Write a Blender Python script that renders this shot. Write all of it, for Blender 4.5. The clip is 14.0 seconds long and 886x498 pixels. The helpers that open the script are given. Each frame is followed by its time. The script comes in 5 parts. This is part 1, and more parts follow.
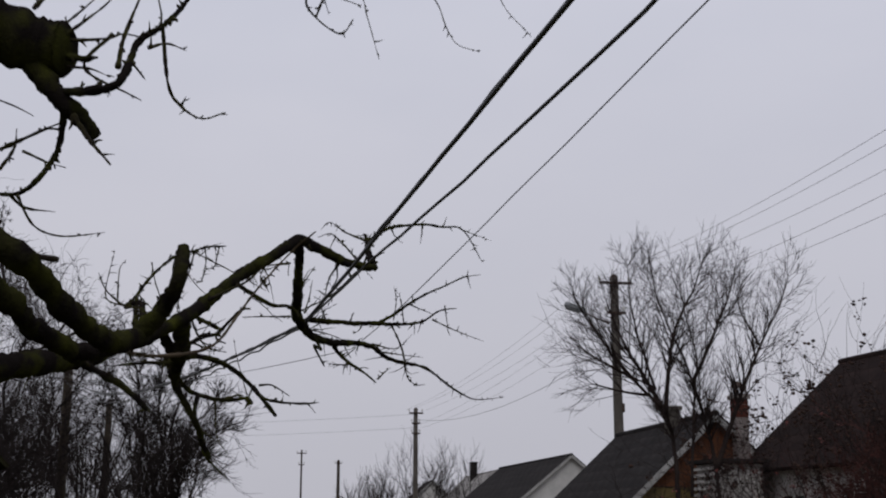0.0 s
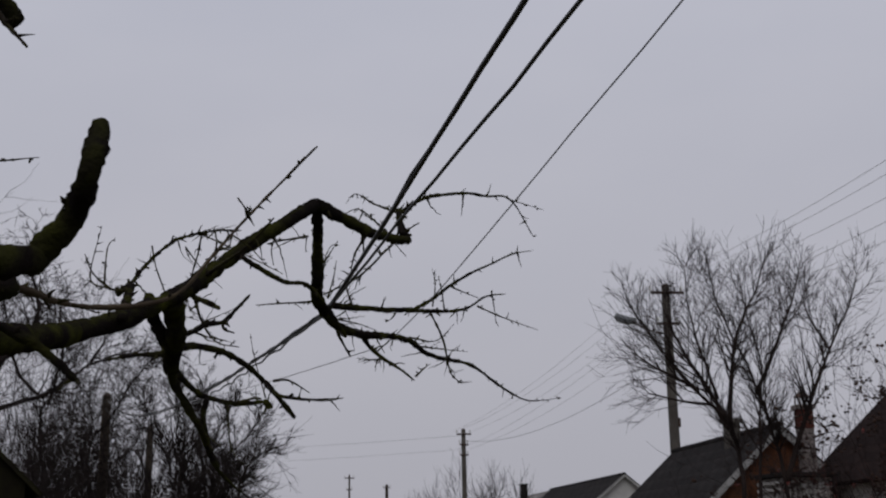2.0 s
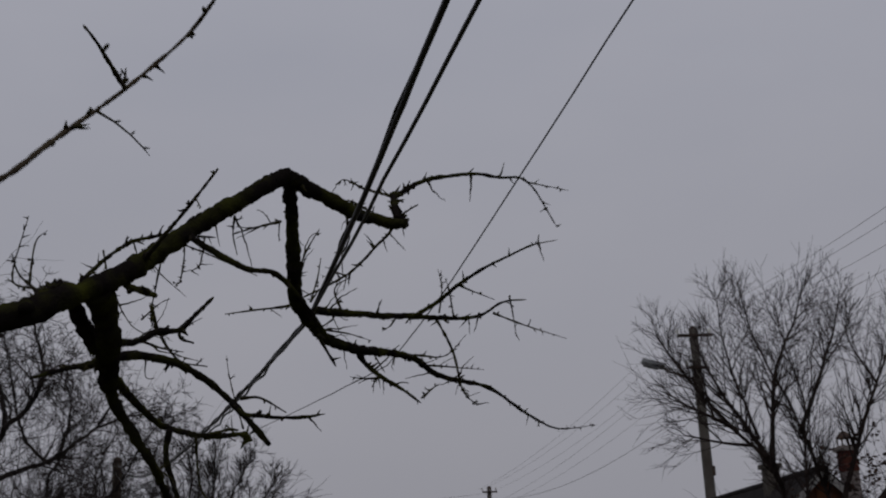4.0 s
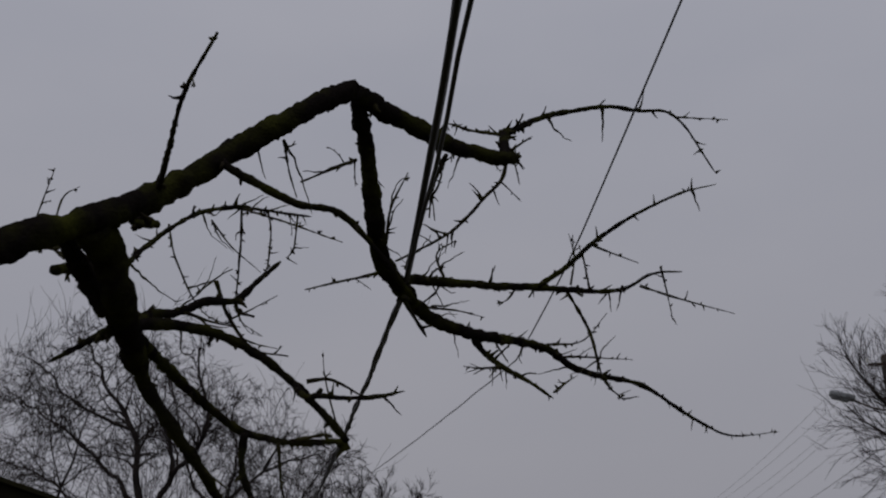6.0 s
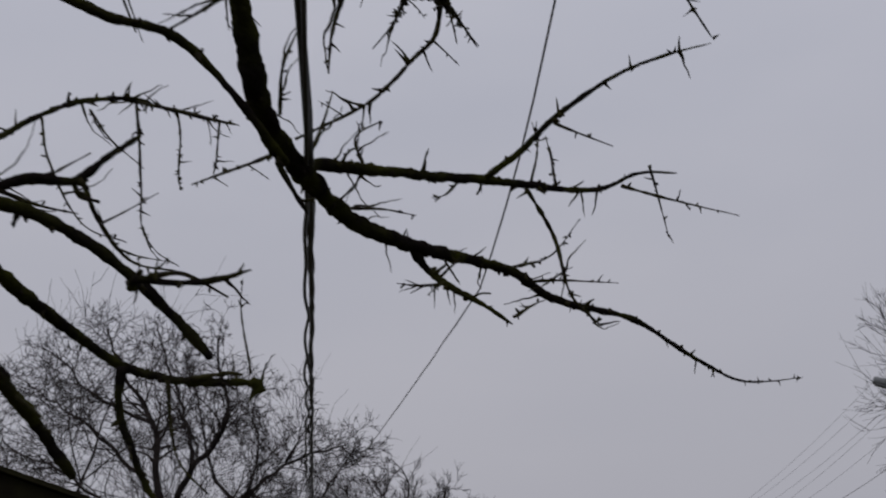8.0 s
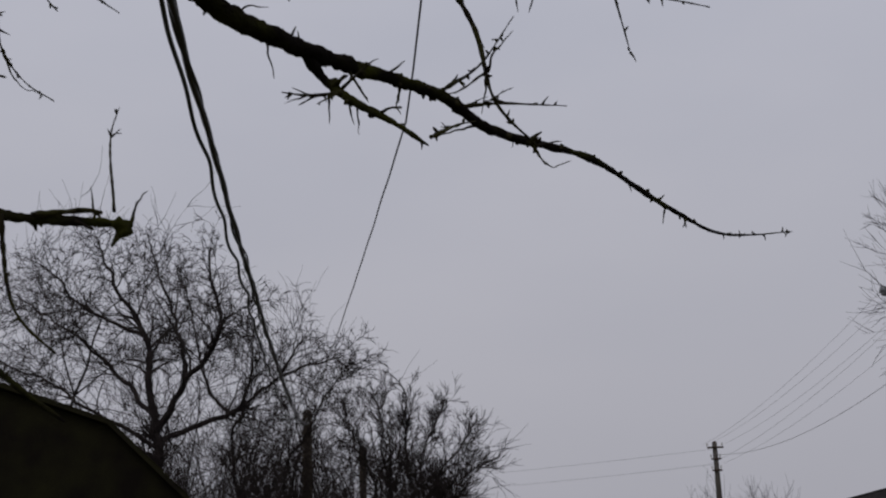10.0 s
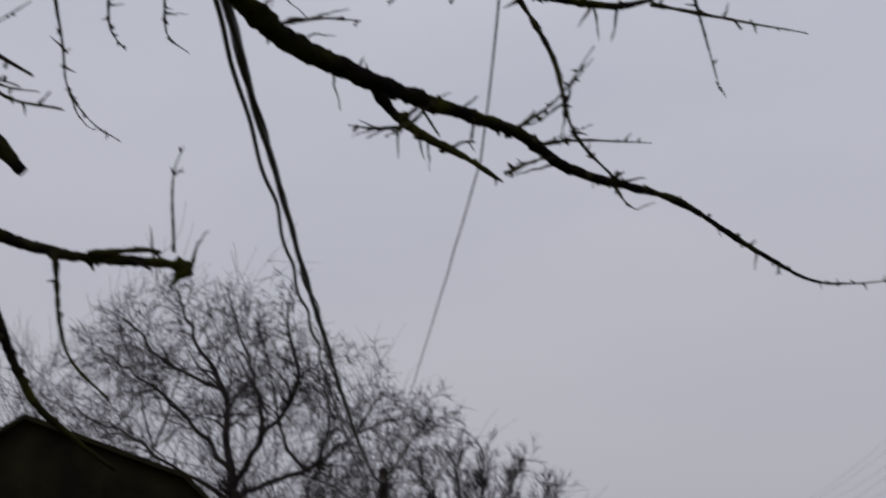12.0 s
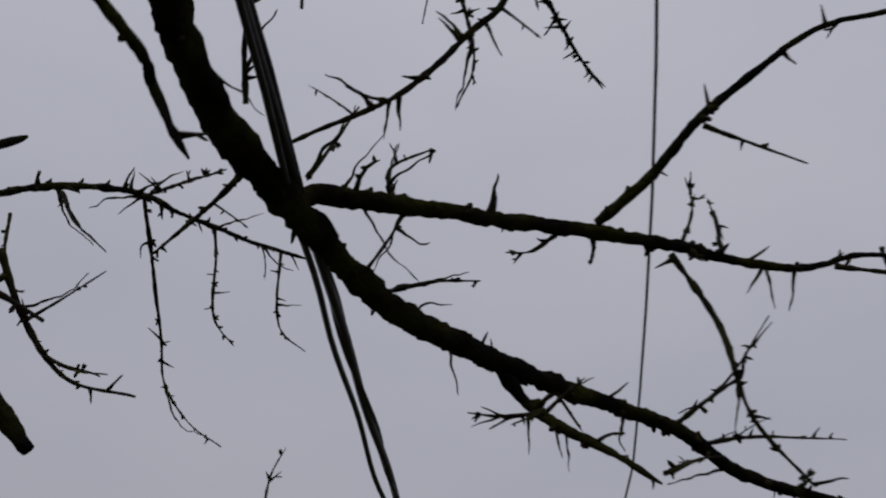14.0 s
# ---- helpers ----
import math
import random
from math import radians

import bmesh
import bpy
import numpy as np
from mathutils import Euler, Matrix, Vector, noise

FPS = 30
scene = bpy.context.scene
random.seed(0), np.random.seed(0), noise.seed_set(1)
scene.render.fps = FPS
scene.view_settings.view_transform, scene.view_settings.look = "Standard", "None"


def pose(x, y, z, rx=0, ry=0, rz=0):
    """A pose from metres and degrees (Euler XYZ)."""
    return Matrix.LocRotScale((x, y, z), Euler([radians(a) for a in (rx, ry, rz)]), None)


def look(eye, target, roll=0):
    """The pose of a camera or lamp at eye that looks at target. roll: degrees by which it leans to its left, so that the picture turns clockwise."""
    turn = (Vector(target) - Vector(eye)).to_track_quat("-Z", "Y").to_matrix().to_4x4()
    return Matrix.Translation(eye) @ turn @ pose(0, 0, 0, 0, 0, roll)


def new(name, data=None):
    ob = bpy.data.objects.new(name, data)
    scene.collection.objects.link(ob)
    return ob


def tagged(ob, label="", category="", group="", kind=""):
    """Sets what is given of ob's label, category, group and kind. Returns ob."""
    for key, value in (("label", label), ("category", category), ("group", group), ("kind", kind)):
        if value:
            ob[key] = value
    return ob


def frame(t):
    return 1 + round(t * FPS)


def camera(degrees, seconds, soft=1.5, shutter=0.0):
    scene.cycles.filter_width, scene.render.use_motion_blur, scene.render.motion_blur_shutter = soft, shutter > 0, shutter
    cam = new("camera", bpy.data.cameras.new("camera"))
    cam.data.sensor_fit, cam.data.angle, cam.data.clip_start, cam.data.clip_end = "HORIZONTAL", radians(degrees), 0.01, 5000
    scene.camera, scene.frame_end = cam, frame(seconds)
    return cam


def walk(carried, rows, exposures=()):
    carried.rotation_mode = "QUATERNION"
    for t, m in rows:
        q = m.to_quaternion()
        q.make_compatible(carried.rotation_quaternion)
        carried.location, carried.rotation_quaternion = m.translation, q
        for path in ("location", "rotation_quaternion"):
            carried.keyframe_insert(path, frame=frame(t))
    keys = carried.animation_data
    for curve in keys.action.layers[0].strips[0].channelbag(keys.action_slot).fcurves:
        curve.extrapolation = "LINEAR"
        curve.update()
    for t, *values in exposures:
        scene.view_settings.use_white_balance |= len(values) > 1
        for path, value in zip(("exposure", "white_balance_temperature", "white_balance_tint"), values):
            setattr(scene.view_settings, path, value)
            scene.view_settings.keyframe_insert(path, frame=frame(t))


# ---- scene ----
cam = camera(41.0, 14.0, soft=2.1, shutter=0.5)
METRES, EYE, TILT, LEAN, TURN = 7.0, 1.6, 13.0, 0.0, 0.0
ROWS = [
    (0.0, 0.0, 0.0, 0.0, 0.0, 0.0, -0.0),
    (0.5, -0.004, 0.0392, -0.0113, -0.14, 0.26, -0.06),
    (1.0, -0.0122, 0.0852, -0.0179, -2.19, 1.06, 0.65),
    (1.5, -0.0097, 0.1275, -0.0347, -0.85, -0.24, 1.35),
    (2.0, -0.0021, 0.1786, -0.0454, 2.12, 1.14, 1.44),
    (2.5, -0.0026, 0.2262, -0.0597, 1.63, 2.29, 2.28),
    (5.0, 0.0056, 0.4499, -0.1138, 6.84, 5.3, 4.78),
    (5.5, 0.0159, 0.4968, -0.1254, 10.6, 6.03, 4.51),
    (6.0, 0.0111, 0.5396, -0.1375, 11.55, 6.92, 4.62),
    (6.5, 0.0043, 0.5797, -0.1435, 10.65, 8.92, 4.18),
    (7.0, 0.0169, 0.6203, -0.1558, 13.02, 8.18, 5.46),
    (7.5, 0.0312, 0.6628, -0.1671, 14.9, 7.19, 5.95),
    (8.0, 0.031, 0.7013, -0.1794, 13.51, 7.04, 5.04),
    (8.5, 0.0302, 0.7381, -0.1884, 12.82, 6.25, 5.4),
    (9.0, 0.041, 0.7741, -0.2006, 14.06, 4.72, 5.84),
    (11.5, 0.0445, 0.8552, -0.2253, 13.54, 2.71, 4.22),
    (12.0, 0.0373, 0.857, -0.2213, 17.71, 6.37, 4.57),
    (12.5, 0.0274, 0.8638, -0.219, 19.77, 9.33, 5.46),
    (13.0, 0.0292, 0.888, -0.2194, 21.29, 16.12, 4.68),
    (13.5, 0.0328, 0.9135, -0.216, 24.45, 20.16, 3.51),
    (14.0, 0.0146, 0.9376, -0.2178, 24.73, 22.86, 3.12),
]
EXPOSURES = [(0.0, 0.06), (1.0, -0.144), (1.5, -0.196), (2.0, -0.236), (5.0, -0.931), (5.5, -0.909), (6.5, -0.746), (7.0, -0.745), (7.5, -0.441), (9.0, -0.339), (11.5, -0.282), (12.0, -0.208), (12.5, -0.254), (13.0, -0.203), (13.5, -0.484), (14.0, -0.591)]
walk(cam, [(t, pose(0, 0, EYE, TILT, LEAN, TURN) @ pose(METRES * x, METRES * y, METRES * z, 90 + pitch, roll, yaw)) for t, x, y, z, yaw, pitch, roll in ROWS], EXPOSURES)

# ---- world and light: a dull overcast day ----
world = bpy.data.worlds.new("overcast_sky")
scene.world = world
world.use_nodes = True
wn, wl = world.node_tree.nodes, world.node_tree.links
wn.clear()
w_out = wn.new("ShaderNodeOutputWorld")
w_bg = wn.new("ShaderNodeBackground")
w_sky = wn.new("ShaderNodeTexSky")
w_sky.sky_type = "NISHITA"
w_sky.sun_disc = False
w_sky.sun_elevation, w_sky.sun_rotation = radians(50), radians(190)
w_sky.dust_density = 6.0
w_dull = wn.new("ShaderNodeHueSaturation")
w_dull.inputs["Saturation"].default_value = 0.1
w_dull.inputs["Value"].default_value = 0.05
w_mix = wn.new("ShaderNodeMix")
w_mix.data_type = "RGBA"
w_mix.inputs["Factor"].default_value = 0.06
w_co = wn.new("ShaderNodeTexCoord")
w_map = wn.new("ShaderNodeMapping")
w_map.inputs["Scale"].default_value = (1.2, 1.2, 3.0)
w_noise = wn.new("ShaderNodeTexNoise")
w_noise.inputs["Scale"].default_value = 1.6
w_noise.inputs["Detail"].default_value = 4.0
w_ramp = wn.new("ShaderNodeValToRGB")
w_ramp.color_ramp.elements[0].position, w_ramp.color_ramp.elements[0].color = 0.3, (0.472, 0.485, 0.568, 1)
w_ramp.color_ramp.elements[1].position, w_ramp.color_ramp.elements[1].color = 0.7, (0.542, 0.546, 0.62, 1)
wl.new(w_co.outputs["Generated"], w_map.inputs["Vector"])
wl.new(w_map.outputs["Vector"], w_noise.inputs["Vector"])
wl.new(w_noise.outputs["Fac"], w_ramp.inputs["Fac"])
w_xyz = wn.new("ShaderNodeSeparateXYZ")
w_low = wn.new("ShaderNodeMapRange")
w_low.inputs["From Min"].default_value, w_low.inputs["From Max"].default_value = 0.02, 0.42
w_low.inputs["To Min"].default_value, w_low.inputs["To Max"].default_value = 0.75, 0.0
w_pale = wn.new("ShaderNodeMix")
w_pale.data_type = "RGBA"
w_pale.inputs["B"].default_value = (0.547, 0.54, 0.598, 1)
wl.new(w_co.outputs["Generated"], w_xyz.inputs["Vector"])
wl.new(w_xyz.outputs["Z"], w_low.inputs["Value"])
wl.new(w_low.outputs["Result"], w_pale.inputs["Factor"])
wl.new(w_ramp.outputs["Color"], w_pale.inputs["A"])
wl.new(w_sky.outputs["Color"], w_dull.inputs["Color"])
wl.new(w_pale.outputs["Result"], w_mix.inputs["A"])
wl.new(w_dull.outputs["Color"], w_mix.inputs["B"])
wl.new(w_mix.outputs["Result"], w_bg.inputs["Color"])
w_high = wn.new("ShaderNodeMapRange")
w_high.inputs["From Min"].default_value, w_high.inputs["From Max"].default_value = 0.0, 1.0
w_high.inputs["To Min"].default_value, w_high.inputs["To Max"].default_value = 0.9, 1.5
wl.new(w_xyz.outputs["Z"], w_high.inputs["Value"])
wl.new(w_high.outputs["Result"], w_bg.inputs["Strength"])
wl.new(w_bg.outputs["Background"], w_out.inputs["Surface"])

sun_data = bpy.data.lights.new("veiled_sun", "SUN")
sun_data.energy, sun_data.angle, sun_data.color = 0.5, radians(25), (1.0, 0.96, 0.9)
sun = new("veiled_sun", sun_data)
sun.matrix_world = look((-8, -50, 60), (0, 0, 0))

# ---- materials ----


def material(name, base, second, scale=8.0, rough=0.85, bump=0.3, fine=60.0, metal=0.0, per_object=0.0, stretch=(1, 1, 1), ramp_at=(0.38, 0.66)):
    """A rough surface with variation at two scales: patches of a second colour, and grain."""
    m = bpy.data.materials.new(name)
    m.use_nodes = True
    n, l = m.node_tree.nodes, m.node_tree.links
    bsdf = n["Principled BSDF"]
    co = n.new("ShaderNodeTexCoord")
    mp = n.new("ShaderNodeMapping")
    mp.inputs["Scale"].default_value = stretch
    big, small = n.new("ShaderNodeTexNoise"), n.new("ShaderNodeTexNoise")
    big.inputs["Scale"].default_value, big.inputs["Detail"].default_value = scale, 5.0
    small.inputs["Scale"].default_value, small.inputs["Detail"].default_value = fine, 4.0
    ramp = n.new("ShaderNodeValToRGB")
    ramp.color_ramp.elements[0].position, ramp.color_ramp.elements[0].color = ramp_at[0], (*base, 1)
    ramp.color_ramp.elements[1].position, ramp.color_ramp.elements[1].color = ramp_at[1], (*second, 1)
    grain = n.new("ShaderNodeMix")
    grain.data_type, grain.blend_type = "RGBA", "MULTIPLY"
    grain.inputs["Factor"].default_value = 0.6
    gr = n.new("ShaderNodeMapRange")
    gr.inputs["To Min"].default_value, gr.inputs["To Max"].default_value = 0.55, 1.35
    bp = n.new("ShaderNodeBump")
    bp.inputs["Strength"].default_value, bp.inputs["Distance"].default_value = bump, 0.01
    l.new(co.outputs["Object"], mp.inputs["Vector"])
    l.new(mp.outputs["Vector"], big.inputs["Vector"])
    l.new(mp.outputs["Vector"], small.inputs["Vector"])
    l.new(big.outputs["Fac"], ramp.inputs["Fac"])
    l.new(small.outputs["Fac"], gr.inputs["Value"])
    l.new(ramp.outputs["Color"], grain.inputs["A"])
    l.new(gr.outputs["Result"], grain.inputs["B"])
    colour = grain.outputs["Result"]
    if per_object:
        info = n.new("ShaderNodeObjectInfo")
        hsv = n.new("ShaderNodeHueSaturation")
        rng = n.new("ShaderNodeMapRange")
        rng.inputs["To Min"].default_value, rng.inputs["To Max"].default_value = 1 - per_object, 1 + per_object
        l.new(info.outputs["Random"], rng.inputs["Value"])
        l.new(rng.outputs["Result"], hsv.inputs["Value"])
        l.new(colour, hsv.inputs["Color"])
        colour = hsv.outputs["Color"]
    l.new(colour, bsdf.inputs["Base Color"])
    l.new(small.outputs["Fac"], bp.inputs["Height"])
    l.new(bp.outputs["Normal"], bsdf.inputs["Normal"])
    bsdf.inputs["Roughness"].default_value = rough
    bsdf.inputs["Metallic"].default_value = metal
    bsdf.inputs["Specular IOR Level"].default_value = 0.5 if rough < 0.6 else (0.04 if rough < 0.94 else 0.0)
    return m


M_BARK = material("mossy_fruit_bark", (0.013, 0.011, 0.010), (0.048, 0.051, 0.010), 7.0, 0.95, 1.0, 90.0, ramp_at=(0.44, 0.76))
M_PALESHOOT = material("pale_young_bark", (0.04, 0.03, 0.022), (0.075, 0.058, 0.038), 9.0, 0.8, 0.4, 90.0)
M_CHIMNEY = material("sooty_plaster", (0.17, 0.145, 0.135), (0.24, 0.21, 0.2), 2.5, 0.9, 0.3, 30.0)
M_TRIM = material("greyed_white_boards", (0.34, 0.335, 0.325), (0.24, 0.235, 0.23), 2.0, 0.8, 0.1, 30.0)
M_SPUR = material("spur_bark", (0.018, 0.014, 0.011), (0.042, 0.040, 0.014), 14.0, 0.85, 0.5, 120.0)
M_FARBARK = material("grey_bark", (0.02, 0.016, 0.016), (0.036, 0.029, 0.027), 3.0, 0.9, 0.4, 30.0)
M_DARKBARK = material("brown_bark", (0.02, 0.015, 0.015), (0.038, 0.028, 0.025), 3.0, 0.9, 0.4, 30.0)
M_CABLE = material("black_cable_sheath", (0.012, 0.012, 0.014), (0.022, 0.022, 0.024), 20.0, 0.55, 0.1, 80.0)
M_WIRE = material("weathered_wire", (0.10, 0.10, 0.105), (0.15, 0.15, 0.15), 10.0, 0.5, 0.05, 40.0, metal=0.6)
M_CONCRETE = material("weathered_concrete", (0.07, 0.062, 0.055), (0.11, 0.10, 0.088), 2.5, 0.9, 0.3, 40.0, stretch=(1, 1, 0.3))
M_POLEWOOD = material("tarred_pole_wood", (0.035, 0.028, 0.022), (0.07, 0.058, 0.045), 4.0, 0.9, 0.4, 60.0, stretch=(1, 1, 0.1))
M_IRON = material("rusty_iron", (0.05, 0.04, 0.038), (0.09, 0.06, 0.045), 12.0, 0.7, 0.2, 60.0, metal=0.5)
M_PORCELAIN = material("porcelain", (0.55, 0.55, 0.53), (0.45, 0.44, 0.42), 9.0, 0.25, 0.05, 60.0)
M_LAMP = material("grey_lamp_metal", (0.16, 0.17, 0.18), (0.24, 0.25, 0.26), 9.0, 0.5, 0.1, 60.0, metal=0.4)
M_SLATE = material("dark_asbestos_roofing", (0.018, 0.016, 0.016), (0.03, 0.027, 0.026), 1.3, 0.9, 0.3, 25.0, per_object=0.12)
M_MOSSROOF = material("mossy_dark_roofing", (0.013, 0.011, 0.009), (0.023, 0.022, 0.011), 1.3, 0.95, 0.3, 25.0, per_object=0.15)
M_SLATE_RED = material("brown_roofing", (0.015, 0.010, 0.0095), (0.026, 0.017, 0.0155), 1.3, 0.9, 0.3, 25.0, per_object=0.12)
M_SLATE_PALE = material("pale_grey_roofing", (0.20, 0.19, 0.18), (0.30, 0.285, 0.27), 1.3, 0.9, 0.3, 25.0, per_object=0.1)
M_BRICK = material("white_brick", (0.5, 0.48, 0.46), (0.33, 0.31, 0.295), 1.6, 0.9, 0.3, 30.0, per_object=0.1)
M_DARKWOOD = material("dark_weathered_boards", (0.011, 0.008, 0.0065), (0.02, 0.0125, 0.009), 2.0, 0.9, 0.2, 30.0, per_object=0.15, stretch=(1, 1, 0.2))
M_MORTAR = material("mortar", (0.24, 0.22, 0.2), (0.3, 0.28, 0.26), 2.0, 0.95, 0.3, 50.0)
M_REDBRICK = material("red_brick", (0.075, 0.026, 0.022), (0.12, 0.048, 0.036), 1.6, 0.9, 0.3, 30.0, per_object=0.15)
M_PLANK = material("orange_brown_gable_boards", (0.085, 0.035, 0.019), (0.125, 0.055, 0.03), 2.0, 0.75, 0.2, 30.0, per_object=0.12, stretch=(1, 1, 0.2))
M_YELLOW = material("yellow_plaster", (0.16, 0.12, 0.052), (0.13, 0.10, 0.046), 1.2, 0.9, 0.2, 30.0)
M_WHITE = material("white_paint", (0.72, 0.71, 0.69), (0.58, 0.57, 0.55), 2.0, 0.6, 0.1, 30.0)
M_GREYWALL = material("grey_render", (0.42, 0.41, 0.40), (0.52, 0.51, 0.49), 1.2, 0.9, 0.2, 30.0)
M_GROUND = material("winter_ground", (0.055, 0.06, 0.025), (0.10, 0.08, 0.05), 0.35, 0.95, 0.5, 12.0)
M_BERRY = material("red_berries", (0.13, 0.018, 0.014), (0.2, 0.03, 0.02), 6.0, 0.5, 0.1, 40.0)
M_DRYLEAF = material("dark_dry_leaves", (0.03, 0.022, 0.02), (0.07, 0.04, 0.03), 6.0, 0.8, 0.1, 40.0)
M_REDTWIG = material("reddish_twigs", (0.055, 0.022, 0.02), (0.085, 0.035, 0.03), 6.0, 0.85, 0.2, 40.0)
M_GLASS = material("window_glass", (0.03, 0.035, 0.04), (0.05, 0.055, 0.06), 1.0, 0.08, 0.0, 10.0)

# ---- helpers for building ----


def part(name, bm, mat, parent=None, label=""):
    me = bpy.data.meshes.new(name)
    bm.to_mesh(me)
    bm.free()
    me.materials.append(mat)
    ob = new(name, me)
    if parent is not None:
        ob.parent = parent
    if label:
        ob["label"] = label
    return ob


def piece(name, me, parent, m):
    ob = new(name, me)
    ob.parent = parent
    ob.matrix_basis = m
    return ob


def mesh_of(name, bm, mat):
    me = bpy.data.meshes.new(name)
    bm.to_mesh(me)
    bm.free()
    me.materials.append(mat)
    return me


def raw_part(name, verts, faces, mat, parent=None, label="", smooth=True):
    me = bpy.data.meshes.new(name)
    me.from_pydata(verts, [], faces)
    if smooth:
        me.shade_smooth()
    me.materials.append(mat)
    ob = new(name, me)
    if parent is not None:
        ob.parent = parent
    if label:
        ob["label"] = label
    return ob


def thing(name, at, label, category, group="", kind=""):
    ob = new(name)
    ob.location = at
    return tagged(ob, label, category, group, kind)


def box(bm, cx, cy, cz, sx, sy, sz, bevel=0.0, m=None):
    mat = Matrix.Translation((cx, cy, cz)) @ Matrix.Diagonal((sx, sy, sz, 1))
    r = bmesh.ops.create_cube(bm, size=1, matrix=(m @ mat) if m is not None else mat)
    if bevel:
        edges = list({e for v in r["verts"] for e in v.link_edges})
        bmesh.ops.bevel(bm, geom=edges, offset=bevel, segments=2, affect="EDGES", profile=0.6)
    return bm


def cone(bm, a, b, ra, rb, sides=10):
    a, b = Vector(a), Vector(b)
    turn = (b - a).to_track_quat("Z", "Y").to_matrix().to_4x4()
    bmesh.ops.create_cone(bm, cap_ends=True, segments=sides, radius1=ra, radius2=rb, depth=(b - a).length,
                          matrix=Matrix.Translation((a + b) / 2) @ turn)
    return bm


def spline(points, step):
    """Points along a smooth line through the given ones, about step apart."""
    p = [Vector(q) for q in points]
    p = [2 * p[0] - p[1]] + p + [2 * p[-1] - p[-2]]
    out = []
    for i in range(1, len(p) - 2):
        n = max(2, int((p[i + 1] - p[i]).length / step))
        for k in range(n):
            t = k / n
            out.append(0.5 * (2 * p[i] + (p[i + 1] - p[i - 1]) * t + (2 * p[i - 1] - 5 * p[i] + 4 * p[i + 1] - p[i + 2]) * t * t
                              + (3 * p[i] - p[i - 1] - 3 * p[i + 1] + p[i + 2]) * t ** 3))
    out.append(p[-2].copy())
    return out


def tube(verts, faces, line, radii, sides=8, rough=0.0, cap=True):
    """Adds a tube along line to verts and faces; rough: unevenness of its skin, as a share of the radius."""
    base = len(verts)
    d = (line[1] - line[0]).normalized()
    side = d.orthogonal().normalized()
    for i, c in enumerate(line):
        nd = (line[min(i + 1, len(line) - 1)] - line[max(i - 1, 0)]).normalized()
        side = (side - nd * side.dot(nd)).normalized()
        up = nd.cross(side)
        for k in range(sides):
            a = 2 * math.pi * k / sides
            o = side * math.cos(a) + up * math.sin(a)
            r = radii[i]
            if rough:
                q = c + o * r
                r += min(rough * r, 0.009) * (noise.noise(q * 24) * 0.8 + noise.noise(q * 70) * 0.9)
            verts.append(c + o * r)
    n = len(line)
    for i in range(n - 1):
        for k in range(sides):
            a, b = base + i * sides + k, base + i * sides + (k + 1) % sides
            faces.append((a, b, b + sides, a + sides))
    if cap:
        faces.append(tuple(base + k for k in reversed(range(sides))))
        faces.append(tuple(base + (n - 1) * sides + k for k in range(sides)))


# ---- ground: one sheet to the horizon ----
bm = bmesh.new()
bmesh.ops.create_grid(bm, x_segments=90, y_segments=90, size=900)
for v in bm.verts:
    r = math.hypot(v.co.x, v.co.y - 30)
    if r > 60:
        v.co.z += 0.25 * noise.noise(v.co * 0.02)
ground = part("ground", bm, M_GROUND)
tagged(ground, "winter lawn and bare earth along the street", "ground", kind="structure")

# ---- the near fruit tree, whose limb hangs over the path ----
rng = random.Random(7)
fruit_tree = thing("fruit_tree", (-2.85, 4.0, 0), "old bare pear tree with mossy pruned limbs and thorny spurs", "tree")


